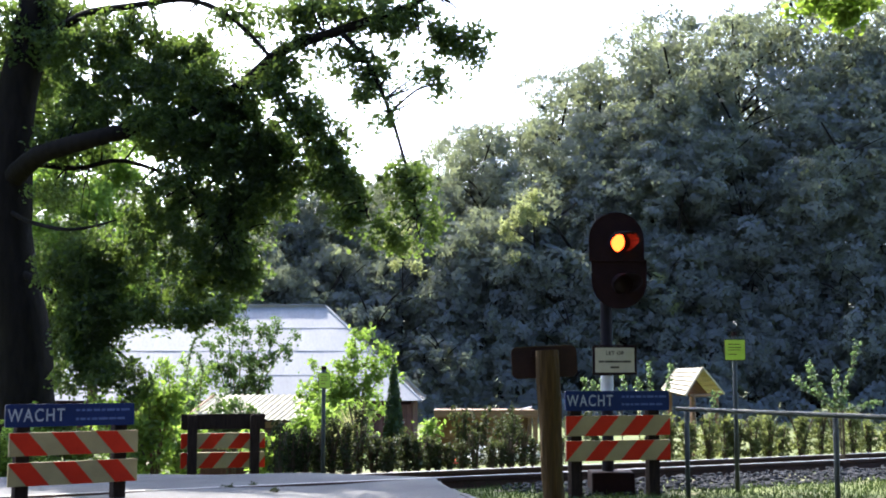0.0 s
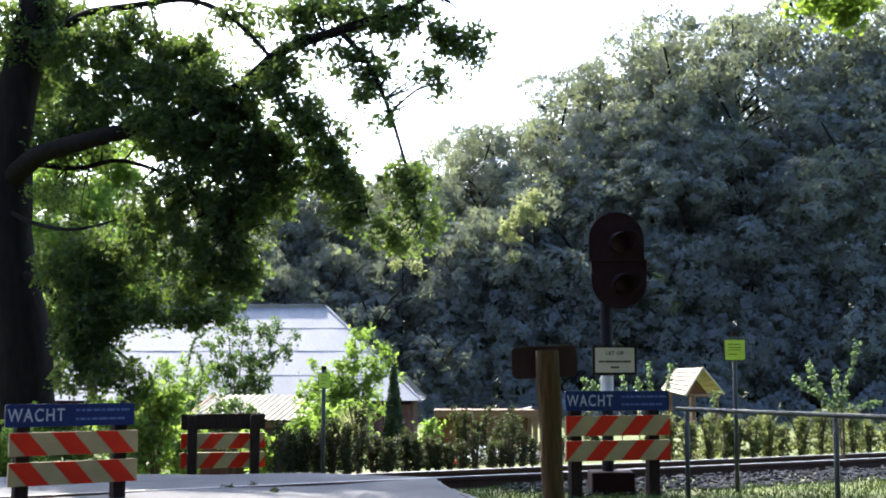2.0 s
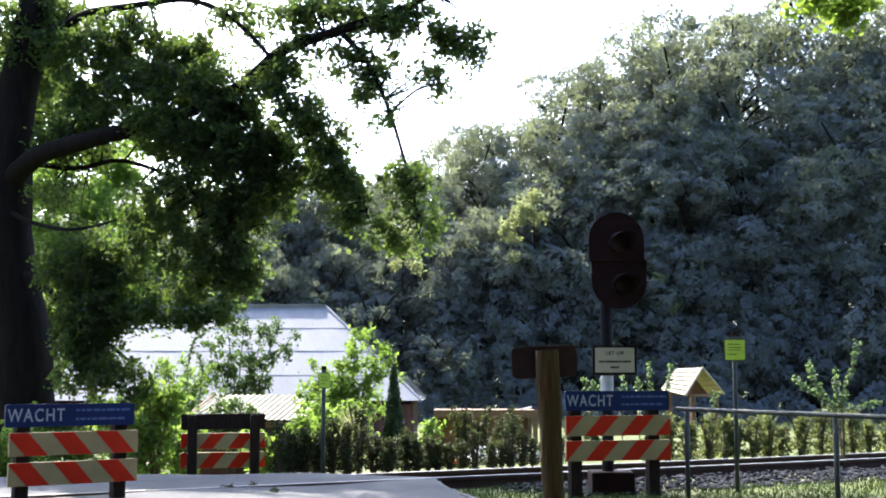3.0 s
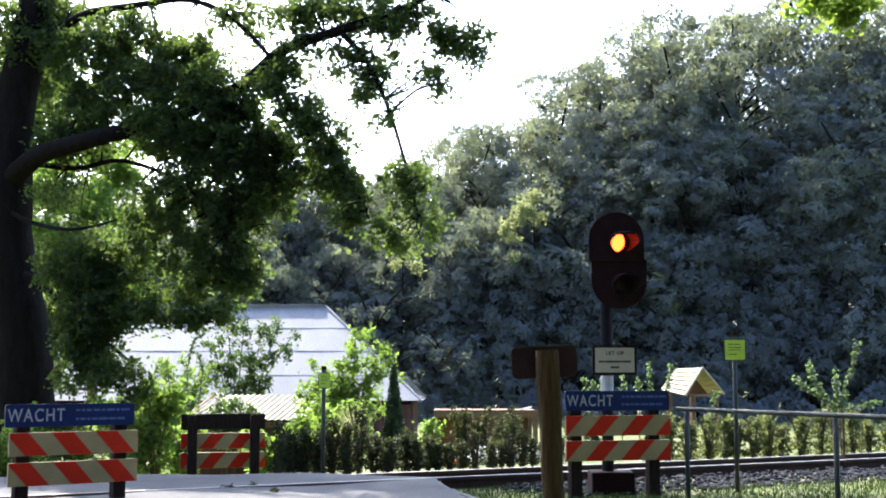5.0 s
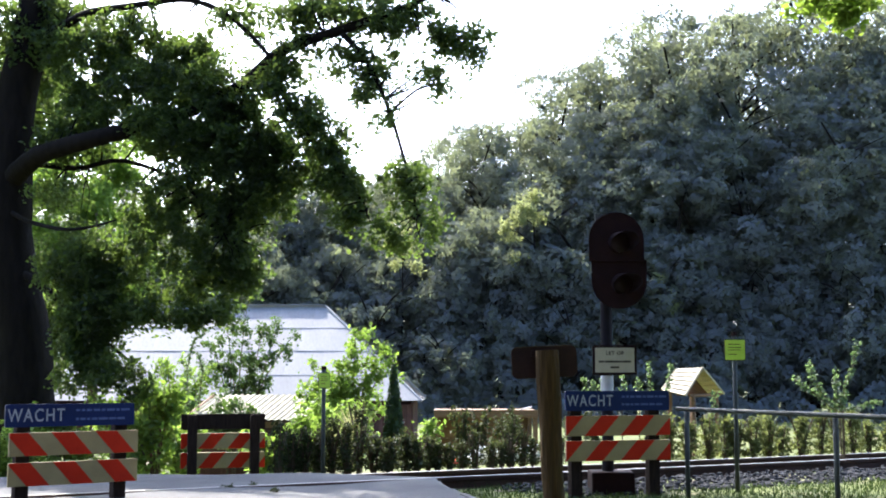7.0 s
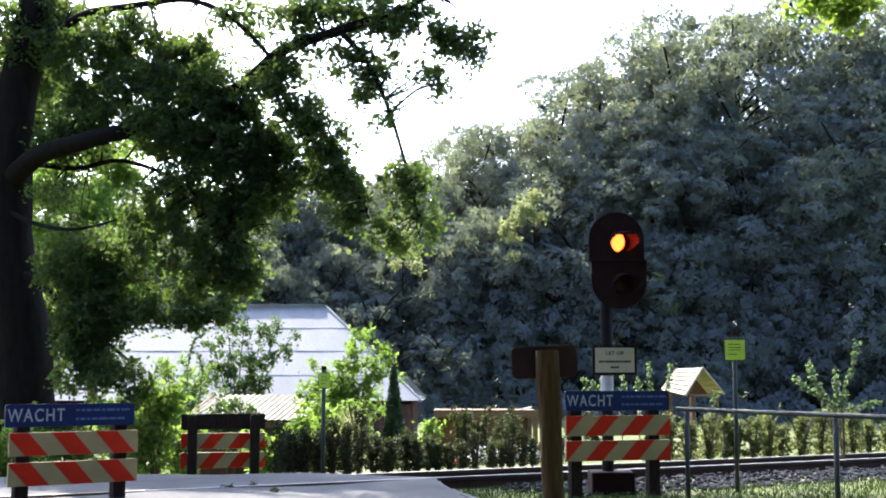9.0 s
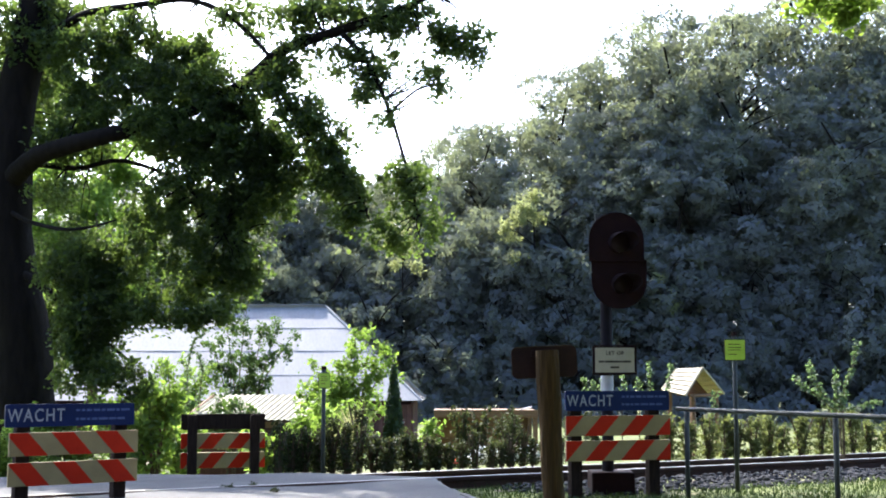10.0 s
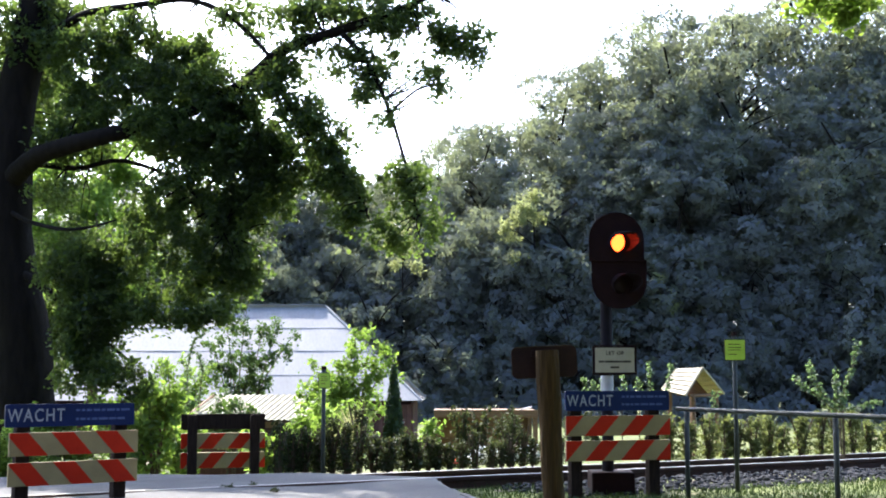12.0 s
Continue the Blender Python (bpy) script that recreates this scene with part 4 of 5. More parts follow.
def oak():
    """Broad old oak beside the crossing, with long drooping limbs."""
    D = 18.0
    rnd, rng = random.Random(3), np.random.default_rng(3)
    foot = Vector((-6.161, 18, 0.092))
    th = thing("oak_tree", pose(0, 0, 0), "broad old oak with dark drooping boughs over the lane", "tree")
    b = bmesh.new()
    trunk = [(foot.x, D, -0.9), (-6.145, 18, 0.583), (-6.203, 18, 1.74), (-6.39, 18, 2.744), (-6.48, 18, 3.59), (-6.486, 18, 4.443), (-6.419, 18, 5.392), (-6.24, 18, 6.351), (-6.154, 18, 7.587), (-6.035, 18, 9.202)]
    tube(*smooth_path(trunk, [0.62, 0.46, 0.4, 0.36, 0.34, 0.33, 0.3, 0.27, 0.22, 0.12], 3), 14, b, 0.06, rnd)
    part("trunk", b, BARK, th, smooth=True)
    limbs = [
        ([(-6.421, 17.9, 4.085), (-5.812, 17.3, 4.359), (-4.889, 16.9, 4.528), (-4.203, 17.0, 4.734), (-3.565, 17.0, 4.955), (-2.815, 16.8, 5.275), (-2.238, 16.6, 5.709), (-1.435, 16.4, 5.934), (-0.652, 16.3, 6.183), (-0.108, 16.2, 6.391)], [0.18, 0.14, 0.12, 0.105, 0.095, 0.088, 0.082, 0.07, 0.05, 0.03]),
        ([(-6.27, 18, 6.001), (-5.398, 17.6, 6.495), (-4.486, 17.3, 6.573), (-3.681, 17, 6.564), (-3.073, 16.8, 6.295), (-2.555, 16.6, 5.789), (-2.314, 16.6, 5.467)], [0.1, 0.06, 0.05, 0.04, 0.035, 0.03, 0.025]),
        ([(-2.238, 16.6, 5.692), (-2.257, 16.5, 5.202), (-1.887, 16.4, 4.547), (-1.418, 16.4, 3.999), (-1.029, 16.4, 3.455)], [0.06, 0.05, 0.04, 0.03, 0.015]),
        ([(-1.435, 16.4, 5.934), (-1.036, 16.3, 5.469), (-0.719, 16.2, 4.739), (-0.487, 16.2, 3.965), (-0.334, 16.2, 3.351)], [0.04, 0.035, 0.025, 0.02, 0.01]),
        ([(-6.525, 18, 3.675), (-5.907, 17.2, 3.386), (-5.168, 16.4, 3.176), (-4.727, 16.2, 3.183), (-4.335, 16, 3.249)], [0.04, 0.032, 0.026, 0.02, 0.01]),
        ([(-6.127, 18, 4.358), (-5.327, 17.6, 4.22), (-4.589, 17.3, 4.276), (-3.622, 17, 3.859), (-3.014, 16.8, 3.114)], [0.05, 0.038, 0.03, 0.025, 0.012]),
        ([(-6.41, 18, 2.828), (-5.615, 17.4, 2.368), (-4.837, 17, 1.789), (-4.303, 16.8, 1.394)], [0.07, 0.05, 0.035, 0.015]),
        ([(-6.409, 18, 5.133), (-7.381, 18, 6.001), (-8.765, 18, 6.351), (-10.275, 18, 5.827)], [0.16, 0.12, 0.08, 0.03]),
    ]
    for pts, radii in limbs:
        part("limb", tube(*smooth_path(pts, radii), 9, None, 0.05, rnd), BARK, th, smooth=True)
    # boughs: x, y, z, half-widths, sprays
    P0 = [((-6.2, 18, 6.439), 0.9, 0.7, 230), ((-5.047, 17.6, 5.98), 0.9, 0.6, 210), ((-4.29, 17.2, 6.29), 0.5, 0.35, 22), ((-3.943, 17.2, 5.455), 0.95, 0.6, 270),
          ((-4.966, 17.4, 5.085), 0.9, 0.55, 230), ((-3.053, 16.8, 5.194), 0.75, 0.5, 130), ((-3.8, 17, 4.669), 0.9, 0.5, 250), ((-3.056, 16.9, 4.407), 0.75, 0.6, 165),
          ((-2.831, 16.8, 6.172), 0.6, 0.35, 45), ((-1.929, 16.6, 6.194), 0.65, 0.3, 85), ((-1.281, 16.4, 6.214), 0.7, 0.3, 100), ((-0.574, 16.3, 6.024), 0.6, 0.33, 95),
          ((-0.031, 16.2, 5.757), 0.45, 0.2, 70), ((0.315, 16.2, 5.561), 0.28, 0.2, 14), ((-1.754, 16.5, 5.601), 0.5, 0.4, 45), ((-1.121, 16.4, 5.575), 0.5, 0.35, 50), ((-1.034, 16.3, 5.154), 0.35, 0.3, 50),
          ((-0.261, 16.2, 5.168), 0.25, 0.25, 22), ((0.48, 16.2, 5.85), 0.16, 0.1, 12), ((0.42, 16.2, 5.5), 0.1, 0.14, 8), ((-0.05, 16.2, 5.15), 0.12, 0.3, 14), ((-2.22, 16.5, 5.282), 0.35, 0.4, 95), ((-1.889, 16.4, 4.704), 0.38, 0.35, 85), ((-1.497, 16.4, 4.233), 0.36, 0.38, 85), ((-1.224, 16.4, 3.765), 0.3, 0.35, 70),
          ((-1.336, 16.4, 3.339), 0.3, 0.25, 45), ((-0.718, 16.2, 4.584), 0.18, 0.4, 16), ((-0.525, 16.2, 3.811), 0.33, 0.4, 60), ((-0.333, 16.2, 3.198), 0.33, 0.38, 60), ((-0.712, 16.2, 3.045), 0.25, 0.3, 40),
          ((-2.488, 16.8, 4.629), 0.4, 0.5, 65), ((-3.442, 16.9, 3.843), 0.9, 0.55, 250), ((-2.712, 16.8, 3.828), 0.55, 0.5, 115), ((-3.825, 16.9, 3.284), 0.75, 0.55, 155), ((-3.013, 16.8, 3.035), 0.5, 0.55, 150),
          ((-4.39, 17, 2.738), 0.8, 0.5, 150), ((-3.472, 16.8, 2.484), 0.7, 0.4, 105), ((-5.021, 17, 2.658), 0.7, 0.5, 190), ((-6.263, 18.9, 2.117), 0.7, 0.6, 230), ((-4.826, 16.8, 2.015), 0.55, 0.45, 170),
          ((-4.038, 16.6, 2.044), 0.45, 0.2, 45), ((-3.459, 16.6, 1.982), 0.5, 0.12, 42), ((-2.998, 16.6, 2.059), 0.25, 0.09, 18), ((-4.088, 16.6, 1.01), 0.15, 0.2, 16), ((-4.962, 16.8, 1.355), 0.45, 0.4, 130), ((-4.439, 16.6, 1.239), 0.35, 0.25, 40), ((-6.32, 18.9, 1.244), 0.5, 0.5, 120), ((-5.55, 17.4, 3.75), 0.55, 0.35, 16), ((-5.2, 17.4, 3.25), 0.5, 0.3, 16),
          ((-2.8, 17, 4.66), 0.45, 0.35, 70), ((-2.35, 17, 4.35), 0.35, 0.3, 50), ((-4.5, 17.5, 6.0), 0.45, 0.3, 45), ((-3.93, 17.4, 5.72), 0.5, 0.3, 50), ((-3.5, 17.3, 5.85), 0.4, 0.25, 45), ((-3.55, 17, 3.35), 0.35, 0.3, 70), ((-2.64, 17, 4.02), 0.55, 0.45, 90), ((-2.75, 17, 3.53), 0.5, 0.4, 85), ((-2.95, 17, 3.06), 0.5, 0.4, 85), ((-2.8, 17, 2.62), 0.4, 0.3, 90),
          ((-1.95, 16.8, 4.15), 0.4, 0.3, 70), ((-1.5, 16.6, 3.85), 0.35, 0.3, 60), ((-2.35, 17, 3.75), 0.35, 0.4, 60), ((-3.3, 17, 2.35), 0.4, 0.25, 60), ((-5.42, 17.6, 4.539), 0.6, 0.35, 80), ((-5.97, 18.6, 4.109), 0.5, 0.4, 18), ((-6.682, 18.7, 5.916), 0.8, 0.5, 150), ((-5.929, 18.5, 6.495), 0.8, 0.5, 150), ((-6.12, 18.7, 5.016), 0.6, 0.5, 60), ((-6.655, 18.9, 3.264), 0.5, 0.6, 40),
          # boughs left of the view, thickened to shade the lower leaves
          ((-7.979, 18, 6.001), 1.4, 1.0, 220), ((-9.659, 18, 5.479), 1.4, 1.1, 200), ((-8.304, 18, 3.845), 1.3, 0.9, 380), ((-9.709, 18.5, 4.798), 1.5, 1.1, 420), ((-8.396, 17.6, 2.71), 1.2, 0.8, 320), ((-7.732, 18.2, 4.306), 0.9, 0.8, 220), 
          ((-8.131, 19, 10.029), 2.0, 1.1, 240), ((-4.789, 18.5, 10.077), 1.8, 1.0, 180)]
    pads = [(c[0], c[1], c[2], rx, 0.55 * max(rx, 0.5), rz, int(n * (0.85 if c[2] < 2.2 and c[0] < -4.2 else 0.62 if 2.2 < c[2] < 4.0 and c[0] > -4.5 else 0.92 if c[0] < -2.9 else 0.66))) for c, rx, rz, n in P0]
    # the crown above, out of view, placed to shade the crossing
    pads += [(x, y, z, 1.9, 1.7, 1.0, 150) for x, y, z in ((-8.5, 15.5, 8.2), (-4.5, 15.8, 8.3), (-2.8, 15.4, 8.6), (-1.0, 16.2, 8.2), (0.8, 17.6, 8.6), (-2.0, 20.4, 9.8), (-1.6, 19.6, 8.7), (0.2, 19.0, 10.0), (1.8, 15.8, 8.8))]
    # further unseen boughs, added to shade the verge and the ballast
    pads += [(x, y, z, 1.3, 1.2, 0.6, 190) for x, y, z in ((-1.5, 19.8, 9.3), (0.0, 20.0, 9.5), (1.5, 20.3, 9.7), (2.7, 20.3, 9.9), (-0.8, 18.7, 9.3), (1.0, 18.9, 9.7), (2.4, 18.6, 9.6))]
    # shade-giving boughs on the sunny side
    pads += [(x, y, z, 0.8, 0.9, 0.6, 190) for x, y, z in ((-6.6, 20.6, 6.0), (-7.4, 21.2, 6.3), (-7.9, 20.4, 4.9), (-8.3, 19.6, 3.6))]
    pts = tufts(pads, rng, 30, 0.075, True)
    link_mesh("crown", leaf_mesh("crown", pts, 0.047, rng, 0.3, 1.6), OAK_LEAF, th, "backlit oak leaves, darkened in colour for the shade of the crown")
    tw = bmesh.new()
    nodes = [Vector(q) for line, radii in limbs[:4] + limbs[5:] for q in smooth_path(line, radii)[0]]
    for c, rx, rz, n in P0:
        for k in range(4 + int(n / 30)):
            e = Vector(c) + Vector((rnd.uniform(-rx, rx), rnd.uniform(-0.4, 0.4), rnd.uniform(-rz, rz))) * 0.8
            s = min(nodes, key=lambda q: (q - e).length)
            if (s - e).length > 0.8 or c[2] < 2.6:
                continue
            m = s.lerp(e, 0.55) + Vector((rnd.uniform(-0.1, 0.1), rnd.uniform(-0.1, 0.1), 0.12 * (s - e).length))
            tube(*smooth_path([s, m, e], [0.017, 0.01, 0.003], 3), 4, tw)
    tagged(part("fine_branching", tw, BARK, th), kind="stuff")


def side_tree():
    """A tree outside the view whose sunlit bough hangs in."""
    rng, rnd = np.random.default_rng(21), random.Random(21)
    th = thing("lime_tree", pose(0, 0, 0), "tree with a pale yellow-green sunlit bough", "tree")
    foot = Vector((6.2, 10.5, 0))
    part("trunk", tube([foot + Vector((0, 0, -0.2)), foot + Vector((0, 0, 2.5)), foot + Vector((-0.2, 0, 5)), foot + Vector((-0.1, 0.2, 8))], [0.24, 0.19, 0.15, 0.05], 10, None, 0.05, rnd), BARK, th, smooth=True)
    tip = Vector((2.879, 9.5, 4.104))
    part("limb", tube([foot + Vector((-0.15, 0, 4.6)), Vector((3.999, 10, 4.65)), tip + Vector((0.25, 0, 0.12)), tip], [0.06, 0.04, 0.012, 0.004], 7), BARK, th, smooth=True)
    pads = [(*(2.927, 9.5, 4.188), 0.12, 0.2, 0.05, 20), (*(3.231, 9.6, 4.191), 0.14, 0.2, 0.09, 34), (*(3.249, 9.6, 4.05), 0.06, 0.1, 0.05, 8), (*(3.584, 9.8, 4.388), 0.3, 0.25, 0.06, 30),
            (5.6, 10.5, 6.6, 1.3, 1.3, 1.2, 500), (6.6, 10.9, 7.6, 1.2, 1.2, 1.0, 400), (6.6, 10.0, 5.6, 1.0, 1.1, 0.8, 300)]
    link_mesh("crown", leaf_mesh("crown", sprays(pads, rng, 11, 0.12), 0.055, rng, 0.5, 1.3), LIT_LEAF, th, "pale yellow-green leaves with sunlight in their colour")


def shoot(pts, seed, on):
    """A tall bare-footed shoot with leaves close to its stem."""
    rng = np.random.default_rng(seed)
    foot = on(pts[0][0], pts[0][1])
    th = thing("tall_shoot", Matrix.Translation(foot), "tall leafy shoot standing out of the hedge", "shrub", "tall shoots")
    line = [Vector((0, 0, -0.1))] + [Vector(p) - foot for p in pts]
    part("stem", tube(line, [0.012] + [0.008] * (len(line) - 2) + [0.003], 5), TWIG, th)
    places = []
    for p, q in zip(line[1:], line[2:]):
        n = max(8, int((q - p).length * 150))
        f = rng.uniform(0, 1, n)[:, None]
        places.append(np.array(p) * (1 - f) + np.array(q) * f + rng.normal(size=(n, 3)) * 0.026)
    link_mesh("foliage", leaf_mesh("foliage", np.concatenate(places), 0.043, rng, 0.4), SHOOT_LEAF, th)


def cypress(at, h, seed):
    rng = np.random.default_rng(seed)
    th = thing("cypress", Matrix.Translation(at), "slim dark green conical conifer", "tree")
    part("trunk", tube([(0, 0, -0.1), (0, 0, h * 0.9)], [0.03, 0.008], 6), TWIG, th)
    n = 4200
    z = h * (1 - np.sqrt(rng.uniform(0, 1, n)))
    a = rng.uniform(0, math.tau, n)
    r = (0.115 * h) * (1 - z / h) ** 0.8 * rng.uniform(0.6, 1.05, n) * (1 + 0.12 * np.sin(a * 5 + z * 9))
    pts = np.stack([r * np.cos(a), r * np.sin(a), z], axis=1)
    out = np.stack([np.cos(a), np.sin(a), 0 * a], axis=1)
    link_mesh("foliage", leaf_mesh("foliage", pts, 0.032, rng, 0.3, 2.4, out), CONIFER_LEAF, th)


def far_tree():
    """A pale sunlit tree behind the oak."""
    rng, rnd = np.random.default_rng(31), random.Random(31)
    x, d, top = -9.22, 32.0, 6.661
    th = thing("garden_tree", pose(x, d, -0.95), "sunlit yellow-green tree behind the barn", "tree")
    part("trunk", tube([(0, 0, -0.1), (0.1, 0, 2.5), (0, 0.1, top)], [0.16, 0.12, 0.03], 8, None, 0.05, rnd), TWIG, th, smooth=True)
    pads = [(rnd.uniform(-1.9, 1.3), rnd.uniform(-1, 1), top + 1.6 - rnd.uniform(0, 3.9), 0.45, 0.45, 0.32, 46) for k in range(46)]
    link_mesh("crown", leaf_mesh("crown", sprays(pads, rng, 9, 0.22), 0.1, rng, 0.4, 1.3), SHRUB_LEAF, th)


def young_tree(foot, tufts_at, seed, label):
    """A slender tree before the woods, added to carry sunlit sprays; their sunlight is also in the leaf colour."""
    rng, rnd = np.random.default_rng(seed), random.Random(seed)
    th = thing("young_tree", Matrix.Translation(foot), label, "tree", "sunlit young trees")
    top = Vector(tufts_at[0][:3]) - foot
    trunk = smooth_path([(0, 0, -0.2), (top.x * 0.15, top.y * 0.15, top.z * 0.6), top], [0.07, 0.05, 0.012], 5)
    part("trunk", tube(*trunk, 7), BARK, th, smooth=True)
    pads = []
    for x, y, z, w, h, n in tufts_at:
        e = Vector((x, y, z)) - foot
        s = min(trunk[0], key=lambda q: (q - e).length + (2.0 if q.z > e.z else 0))
        part("limb", tube([s, s.lerp(e, 0.5) + Vector((0, 0, 0.15)), e], [0.025, 0.018, 0.008], 5), BARK, th)
        pads.append((e.x, e.y, e.z, w, w, h, n))
    pts = tufts(pads, rng, 16, 0.16)
    link_mesh("crown", leaf_mesh("crown", pts, 0.1, rng, 0.5, 1.4), SPRAY_LEAF, th, "pale sunlit yellow-green sprays")


def planting():
    def on(x, d):
        return Vector((x, d, fall(x * N.x + d * N.y)))
    rnd = random.Random(9)
    # sunlit shrubs beyond the lane
    for k, (x, d, w, h, leaves) in enumerate(((-3.878, 16.5, 0.9, 1.5, 1500), (-4.36, 17.2, 1.0, 1.6, 1300), (-3.75, 17.5, 0.9, 1.3, 1100), (-5.576, 15.5, 0.9, 0.85, 900), (-5.028, 16.4, 1.2, 1.2, 1300),
                                              (-2.084, 18.5, 1.0, 1.4, 1300), (-1.462, 18.2, 0.8, 1.3, 900), (-2.611, 18.6, 0.8, 1.1, 900))):
        shrub("shrub", on(x, d), w, w, h, int(leaves * 1.6), 0.058, SHRUB_LEAF, 40 + k, "bright sunlit leafy green shrub beside the lane", group="shrubs beyond the crossing")
    # climbers and tall bushes before the barn
    stem_bush(on(-4.21, 25.6), [(-4.55, 25.5, 2.39), (-4.12, 25.6, 2.68), (-3.81, 25.7, 2.17), (-3.24, 25.4, 1.88), (-4.84, 25.7, 1.83), (-3.98, 25.3, 1.54), (-3.47, 25.6, 2.22), (-4.44, 25.4, 1.37)],
              2.6, 0.05, BUSH_LEAF, 60, "tall open dark leafy bush before the barn roof")
    stem_bush(on(-1.5, 20.0), [(-1.43, 20.0, 1.95), (-1.72, 19.9, 1.45), (-1.1, 20.1, 1.55), (-0.93, 20.0, 1.48), (-1.95, 20.1, 1.25), (-1.25, 19.8, 1.2), (-2.1, 20.0, 0.9), (-1.6, 19.8, 0.95)],
              2.4, 0.05, SHRUB_LEAF, 61, "tall pale green arching bush before the barn")
    stem_bush(on(-5.44, 25.2), [(-5.27, 25.2, 1.31), (-4.98, 25.2, 1.14), (-4.70, 25.3, 1.26), (-5.67, 25.2, 1.37), (-5.96, 25.2, 1.09), (-5.38, 25.0, 0.80)],
              3.2, 0.05, SHRUB_LEAF, 62, "yellow-green bush beside the shed")
    stem_bush(on(-3.5, 20.4), [(-3.75, 20.4, 0.72), (-3.45, 20.4, 0.8), (-3.2, 20.4, 0.65), (-3.6, 20.3, 0.5)],
              4, 0.05, BUSH_LEAF, 63, "dark climber growing over the shed roof", 18, 0.6)
    far_tree()
    # hedge plants with shade put into their leaf colour
    x = 497
    while x < 785:
        d = 13.85 / (0.883 - 0.469 * (x - 784) / 2154) + rnd.uniform(-0.15, 0.2)
        shrub("hedge_plant", on((x - 784) / 2154 * d, d), 0.34, 0.34, (rnd.uniform(0.55, 0.95) if x < 640 else rnd.uniform(0.36, 0.7)), 760, 0.03, SHADED_HEDGE_LEAF, 100 + int(x), "young hedge plant, leaf colour darkened as in shade", "hedge plant", 7, "dark young hedge", 0.4, True)
        x += rnd.uniform(19, 30)
    x = 775
    while x < 1000:
        d = 13.85 / (0.883 - 0.469 * (x - 784) / 2154) + rnd.uniform(-0.1, 0.15)
        shrub("hedge_plant", on((x - 784) / 2154 * d, d), 0.3, 0.28, rnd.uniform(0.34, 0.7), 520, 0.027, SHADED_HEDGE_LEAF, 300 + int(x), "thin young hedge plant in the same darkened leaf colour", "hedge plant", 6, "thin young hedge", 0.4, True)
        x += rnd.uniform(15, 30)
    for k, x in enumerate((815, 850, 888, 905, 1010, 1050)):
        shrub("bare_bush", on((x - 784) / 2154 * 18.7, 18.7), 0.34, 0.3, rnd.uniform(0.8, 1.05), 14, 0.04, SHADED_HEDGE_LEAF, 360 + k, "nearly bare brown stems before the shelter", "bush", 7, "bare bushes")
    shrub("shrub", on((763 - 784) / 2154 * 17.6, 17.6), 0.3, 0.3, 0.72, 330, 0.05, SHRUB_LEAF, 370, "small yellow-green shrub in the sun")
    # small white clumps in a row behind the thin hedge
    for x, d in ((845, 18.0), (878, 18.1), (905, 18.0), (935, 18.2), (960, 18.1)):
        shrub("low_clump", on((x - 784) / 2154 * d, d), 0.2, 0.24, 0.24, 36, 0.045, WHITE_CLUMP, 330 + x, "low clump of small white leaves", "flowers", 5, "white flowers", 0.8)
    shrub("low_clump", on((808 - 784) / 2154 * 17.6, 17.6), 0.1, 0.1, 0.1, 22, 0.025, FLOWER_RED, 331, "low clump of red flowers", "flowers", 5)
    x = 1150
    while x < 1640:
        d = 13.75 / (0.883 - 0.469 * (x - 784) / 2154) + rnd.uniform(-0.15, 0.2)
        shrub("hedge_plant", on((x - 784) / 2154 * d, d), 0.42, 0.36, 1.33 - 0.0311 * d - on((x - 784) / 2154 * d, d).z + rnd.uniform(-0.3, 0.02), 900, 0.032, SUNNY_HEDGE_LEAF, 400 + int(x), "young hedge plant beyond the rails, leaf colour lightened as in sun", "hedge plant", 7, "sunlit young hedge", 0.4, True)
        x += rnd.uniform(20, 40)
    for k, way in enumerate((((1033, 700, 19), (1033, 668, 19)), ((1050, 705, 19), (1047, 673, 19)), ((1066, 705, 19), (1062, 670, 19)), ((1098, 705, 19), (1101, 666, 19)), ((1128, 705, 19), (1125, 674, 19)),
                             ((1150, 705, 19), (1146, 645, 19)), ((1176, 700, 19.2), (1187, 645, 19.2)), ((1256, 735, 18), (1262, 690, 18)),
                             ((336, 735, 21.5), (334, 650, 21.5), (346, 600, 21.5), (372, 583, 21.5)), ((352, 735, 21.5), (362, 655, 21.5), (350, 620, 21.5)),
                             ((1470, 725, 17.4), (1440, 700, 17.4), (1400, 669, 17.4)), ((1474, 725, 17.4), (1445, 690, 17.4), (1426, 640, 17.4)), ((1480, 725, 17.4), (1474, 690, 17.4), (1475, 655, 17.4)),
                             ((1484, 725, 17.4), (1490, 680, 17.4), (1504, 655, 17.4), (1513, 606, 17.4)), ((1486, 725, 17.4), (1530, 715, 17.4), (1556, 712, 17.4)))):
        pts = []
        for x, y, d in way:
            pts.append(((x - 784) / 2154 * d * 1.001, d, 1.2 + (665 - y) * d / 2154))
        shoot(pts, 70 + k, on)
    young_tree(on(4.6, 60.5), [(4.3, 57.5, 9.7, 0.32, 0.3, 16), (4.0, 57.4, 9.1, 0.55, 0.3, 30), (3.55, 57.3, 8.6, 0.6, 0.25, 26), (2.9, 57.2, 8.2, 0.4, 0.16, 14), (3.3, 57.3, 7.6, 0.3, 0.2, 10), (3.35, 57.4, 6.8, 0.28, 0.28, 14), (4.6, 57.6, 8.7, 0.35, 0.25, 10)],
               81, "slender young tree with sunlit sprays before the woods")
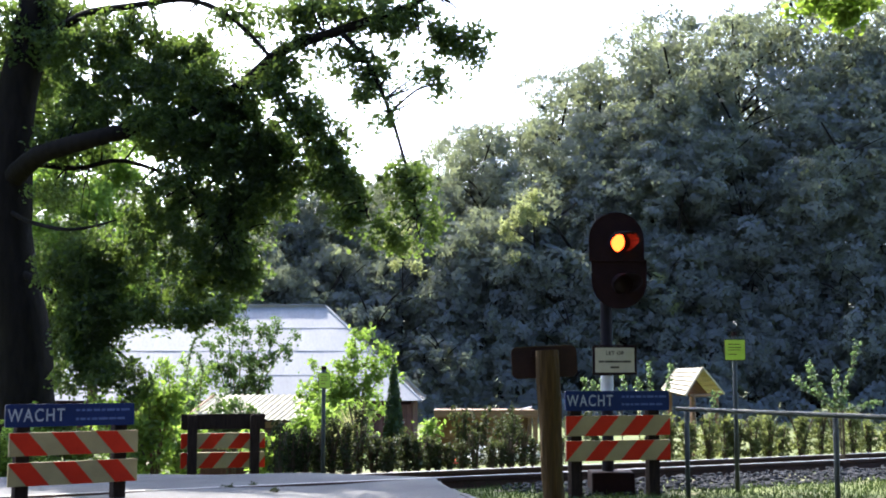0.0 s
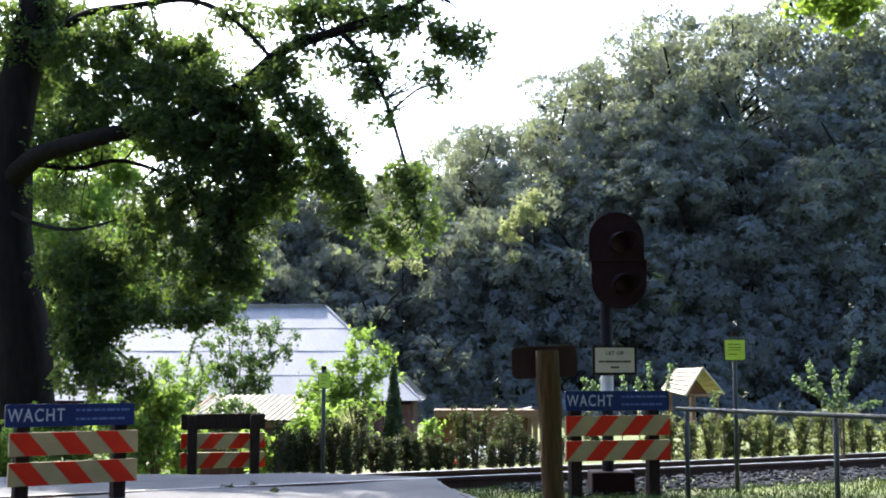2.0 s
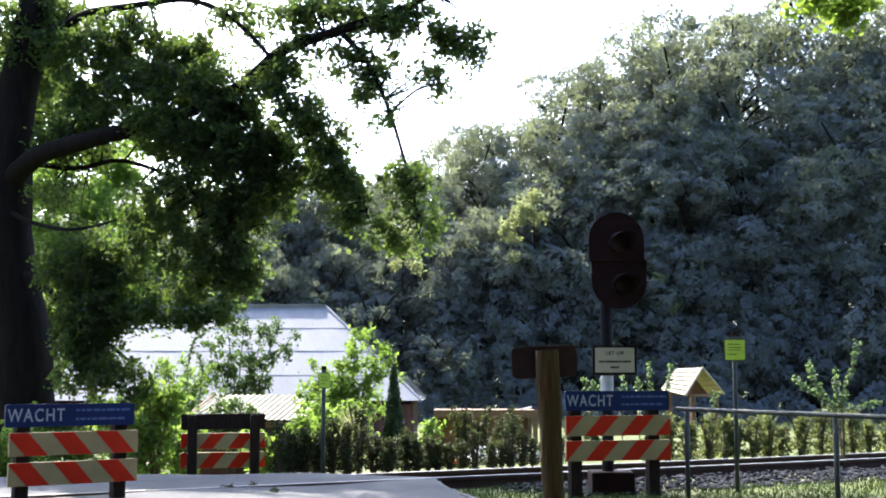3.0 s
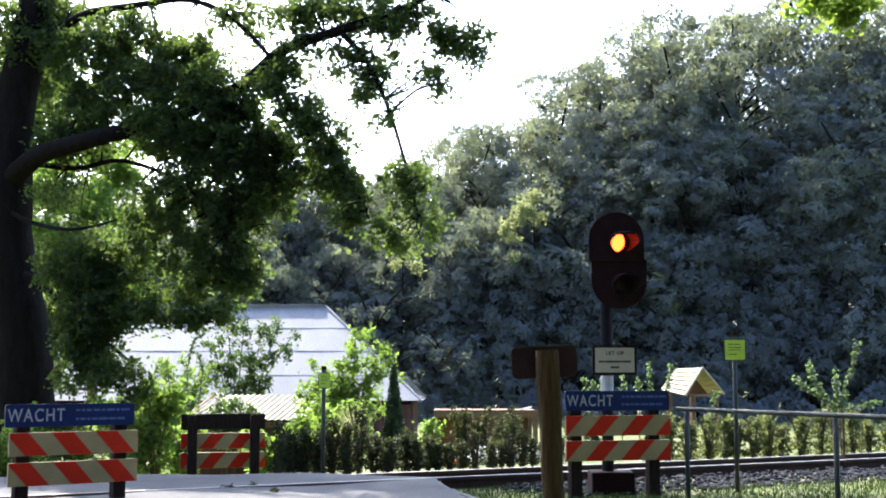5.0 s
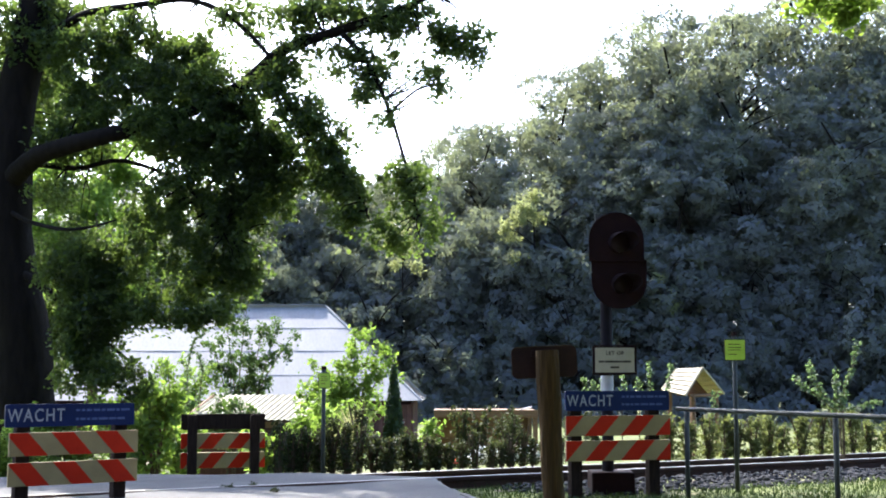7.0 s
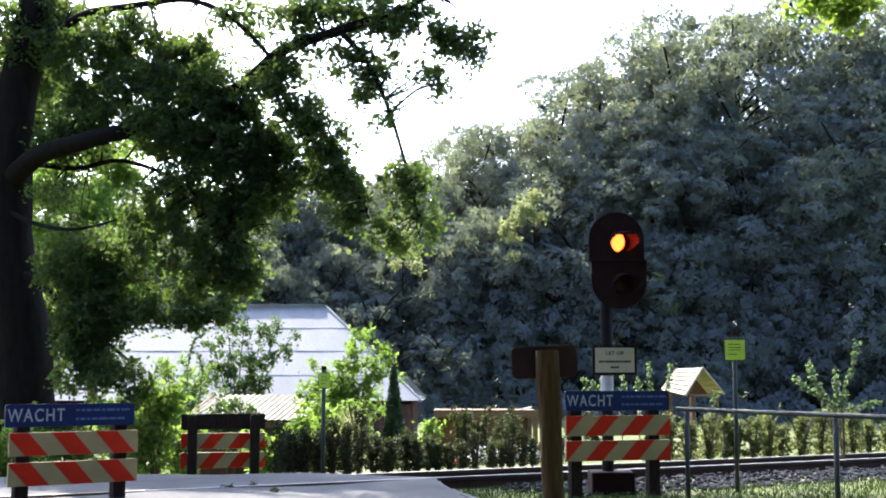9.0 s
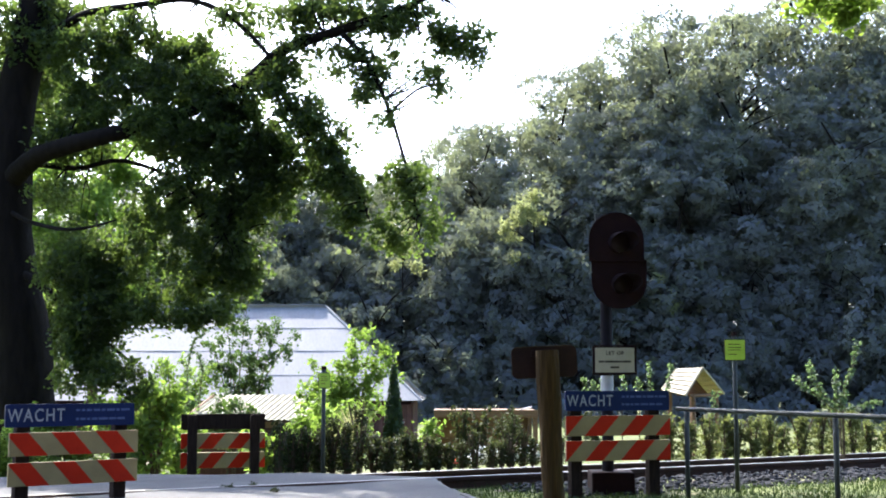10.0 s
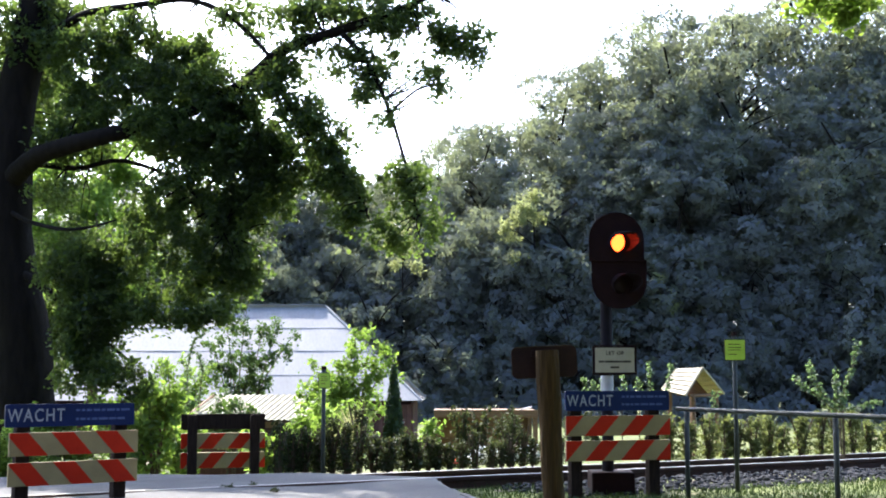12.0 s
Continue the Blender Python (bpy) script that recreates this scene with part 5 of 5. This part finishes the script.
    young_tree(on(-2.0, 60.2), [(-1.9, 57, 8.3, 0.5, 0.3, 20), (-2.4, 57, 7.6, 0.45, 0.25, 18), (-1.7, 57, 7.1, 0.4, 0.3, 16), (-2.2, 57, 6.4, 0.4, 0.2, 10), (-1.3, 57, 6.3, 0.3, 0.2, 9)],
               82, "slender young tree with pale leaves at the edge of the woods")
    young_tree(on(10.8, 60.0), [(10.25, 57.2, 5.6, 0.13, 0.28, 7), (10.5, 57.2, 4.9, 0.2, 0.2, 5), (10.9, 57.2, 4.4, 0.2, 0.2, 4)],
               83, "thin young tree with a few sunlit leaves")
    cypress(on(-0.763, 19.0), 1.14 + 0.9, 71)
    for k, (x, y) in enumerate(((408, 858), (449, 855), (493, 864))):
        d = 1.08 * 2154 / (y - 665)
        shrub("weed_tuft", Vector(((x - 784) / 2154 * d, d, 0.095)), 0.1, 0.07, 0.025, 40, 0.015, SHADED_HEDGE_LEAF, 600 + k, "low weed growing out of the asphalt", "weed", 3, "weeds on the road")
    # ornamental grass tuft
    rng = np.random.default_rng(5)
    for k, (x, d, h) in enumerate(((-1.292, 17.6, 1.1), (-1.553, 17.8, 0.95))):
        th = thing("grass_tuft", Matrix.Translation(on(x, d)), "arching straw-coloured ornamental grass", "grass tuft")
        b = bmesh.new()
        for i in range(120):
            a, q = rng.uniform(0, math.tau), rng.uniform(0.1, 0.5)
            e = Vector((math.cos(a) * q, math.sin(a) * q, h * rng.uniform(0.6, 1)))
            s = Vector((-math.sin(a), math.cos(a), 0)) * 0.008
            m = Vector((e.x * 0.35, e.y * 0.35, e.z * 0.75))
            vs = [b.verts.new(p) for p in (-s, s, m + s, m - s, e)]
            b.faces.new(vs[:4])
            b.faces.new((vs[3], vs[2], vs[4]))
        part("blades", b, STRAW_BLADE, th)


def grass(rng):
    """Blades of the verge on both sides of the signal."""
    pts = []
    count = 26000
    t, n = rng.uniform(5.4, 16, count), rng.uniform(7.6, 12.1, count)
    edge = np.interp(n, [7, 9, 10.2, 11.1, 11.7], [5.2, 5.45, 5.7, 5.95, 6.2])
    limit = np.where(t < 7.4, 11.5, 10.3) + rng.normal(size=count) * 0.12
    keep = (t > edge + 0.12) & (n < limit)
    t, n = t[keep], n[keep]
    c = t[:, None] * np.array(T) + n[:, None] * np.array(N)
    c[:, 2] = -0.015
    k = len(c)
    a = rng.uniform(0, math.tau, k)
    h = rng.uniform(0.02, 0.075, k)
    w = np.stack([np.cos(a), np.sin(a), 0 * a], axis=1) * 0.006
    lean = np.stack([rng.normal(size=k) * 0.4 * h, rng.normal(size=k) * 0.4 * h, h], axis=1)
    v = np.stack([c - w, c + w, c + lean * 0.6 + w * 0.7, c + lean], axis=1).reshape(-1, 3)
    i = np.arange(k)[:, None] * 4
    f = np.concatenate([i + np.array([[0, 1, 2]]), i + np.array([[0, 2, 3]])], axis=0)
    me = bpy.data.meshes.new("verge_grass")
    me.from_pydata(v.tolist(), [], f.tolist())
    tagged(link_mesh("verge_grass", me, GRASS_BLADE), "short green grass on the verge", "grass", kind="stuff")


# ---- the place ----
ground_sheet()
road_sheet()
railway()
barn()
coop()
wood_store()
well_roof()
warning_barrier(Matrix.Translation((-3.275, 10.95, 0)) @ pose(0, 0, 0, 0, 0, 36), "red and cream striped barrier with a blue board", (0.952, 0.695, 0.437), -0.615, 0.175, (-0.45, 0.43), 1.16, board_x=-0.04)
warning_barrier(Matrix.Translation((1.765, 12.4, 0)) @ pose(0, 0, 0, 0, 0, 16), "red and cream striped barrier before the signal mast", (1.047, 0.79, 0.542), -0.185, -0.185, (-0.44, 0.41), 1.135)
warning_barrier(Matrix.Translation((-2.858, 16, -0.067)) @ pose(0, 0, 0, 0, 0, 180 + 15), "back of a striped barrier across the rails", (0.703 - -0.067, 0.448 - -0.067, 0.201 - -0.067), -0.4, 0.165, (-0.4, 0.4), 1.08, True)
FLAP, HINGE = signal()
notice_post()
pipe_fence()
lime_sign((3.077, 12.9, 1.575), 0.21, 0.21, 0, "small lime green notice on a grey pole")
lime_sign((-1.403, 14.4, 1.227), 0.131, 0.166, 20, "small pale green notice on a thin pole")
oak()
woods()
undergrowth()
side_tree()
planting()
stone_heap(np.random.default_rng(1))
grass(np.random.default_rng(2))
motions()
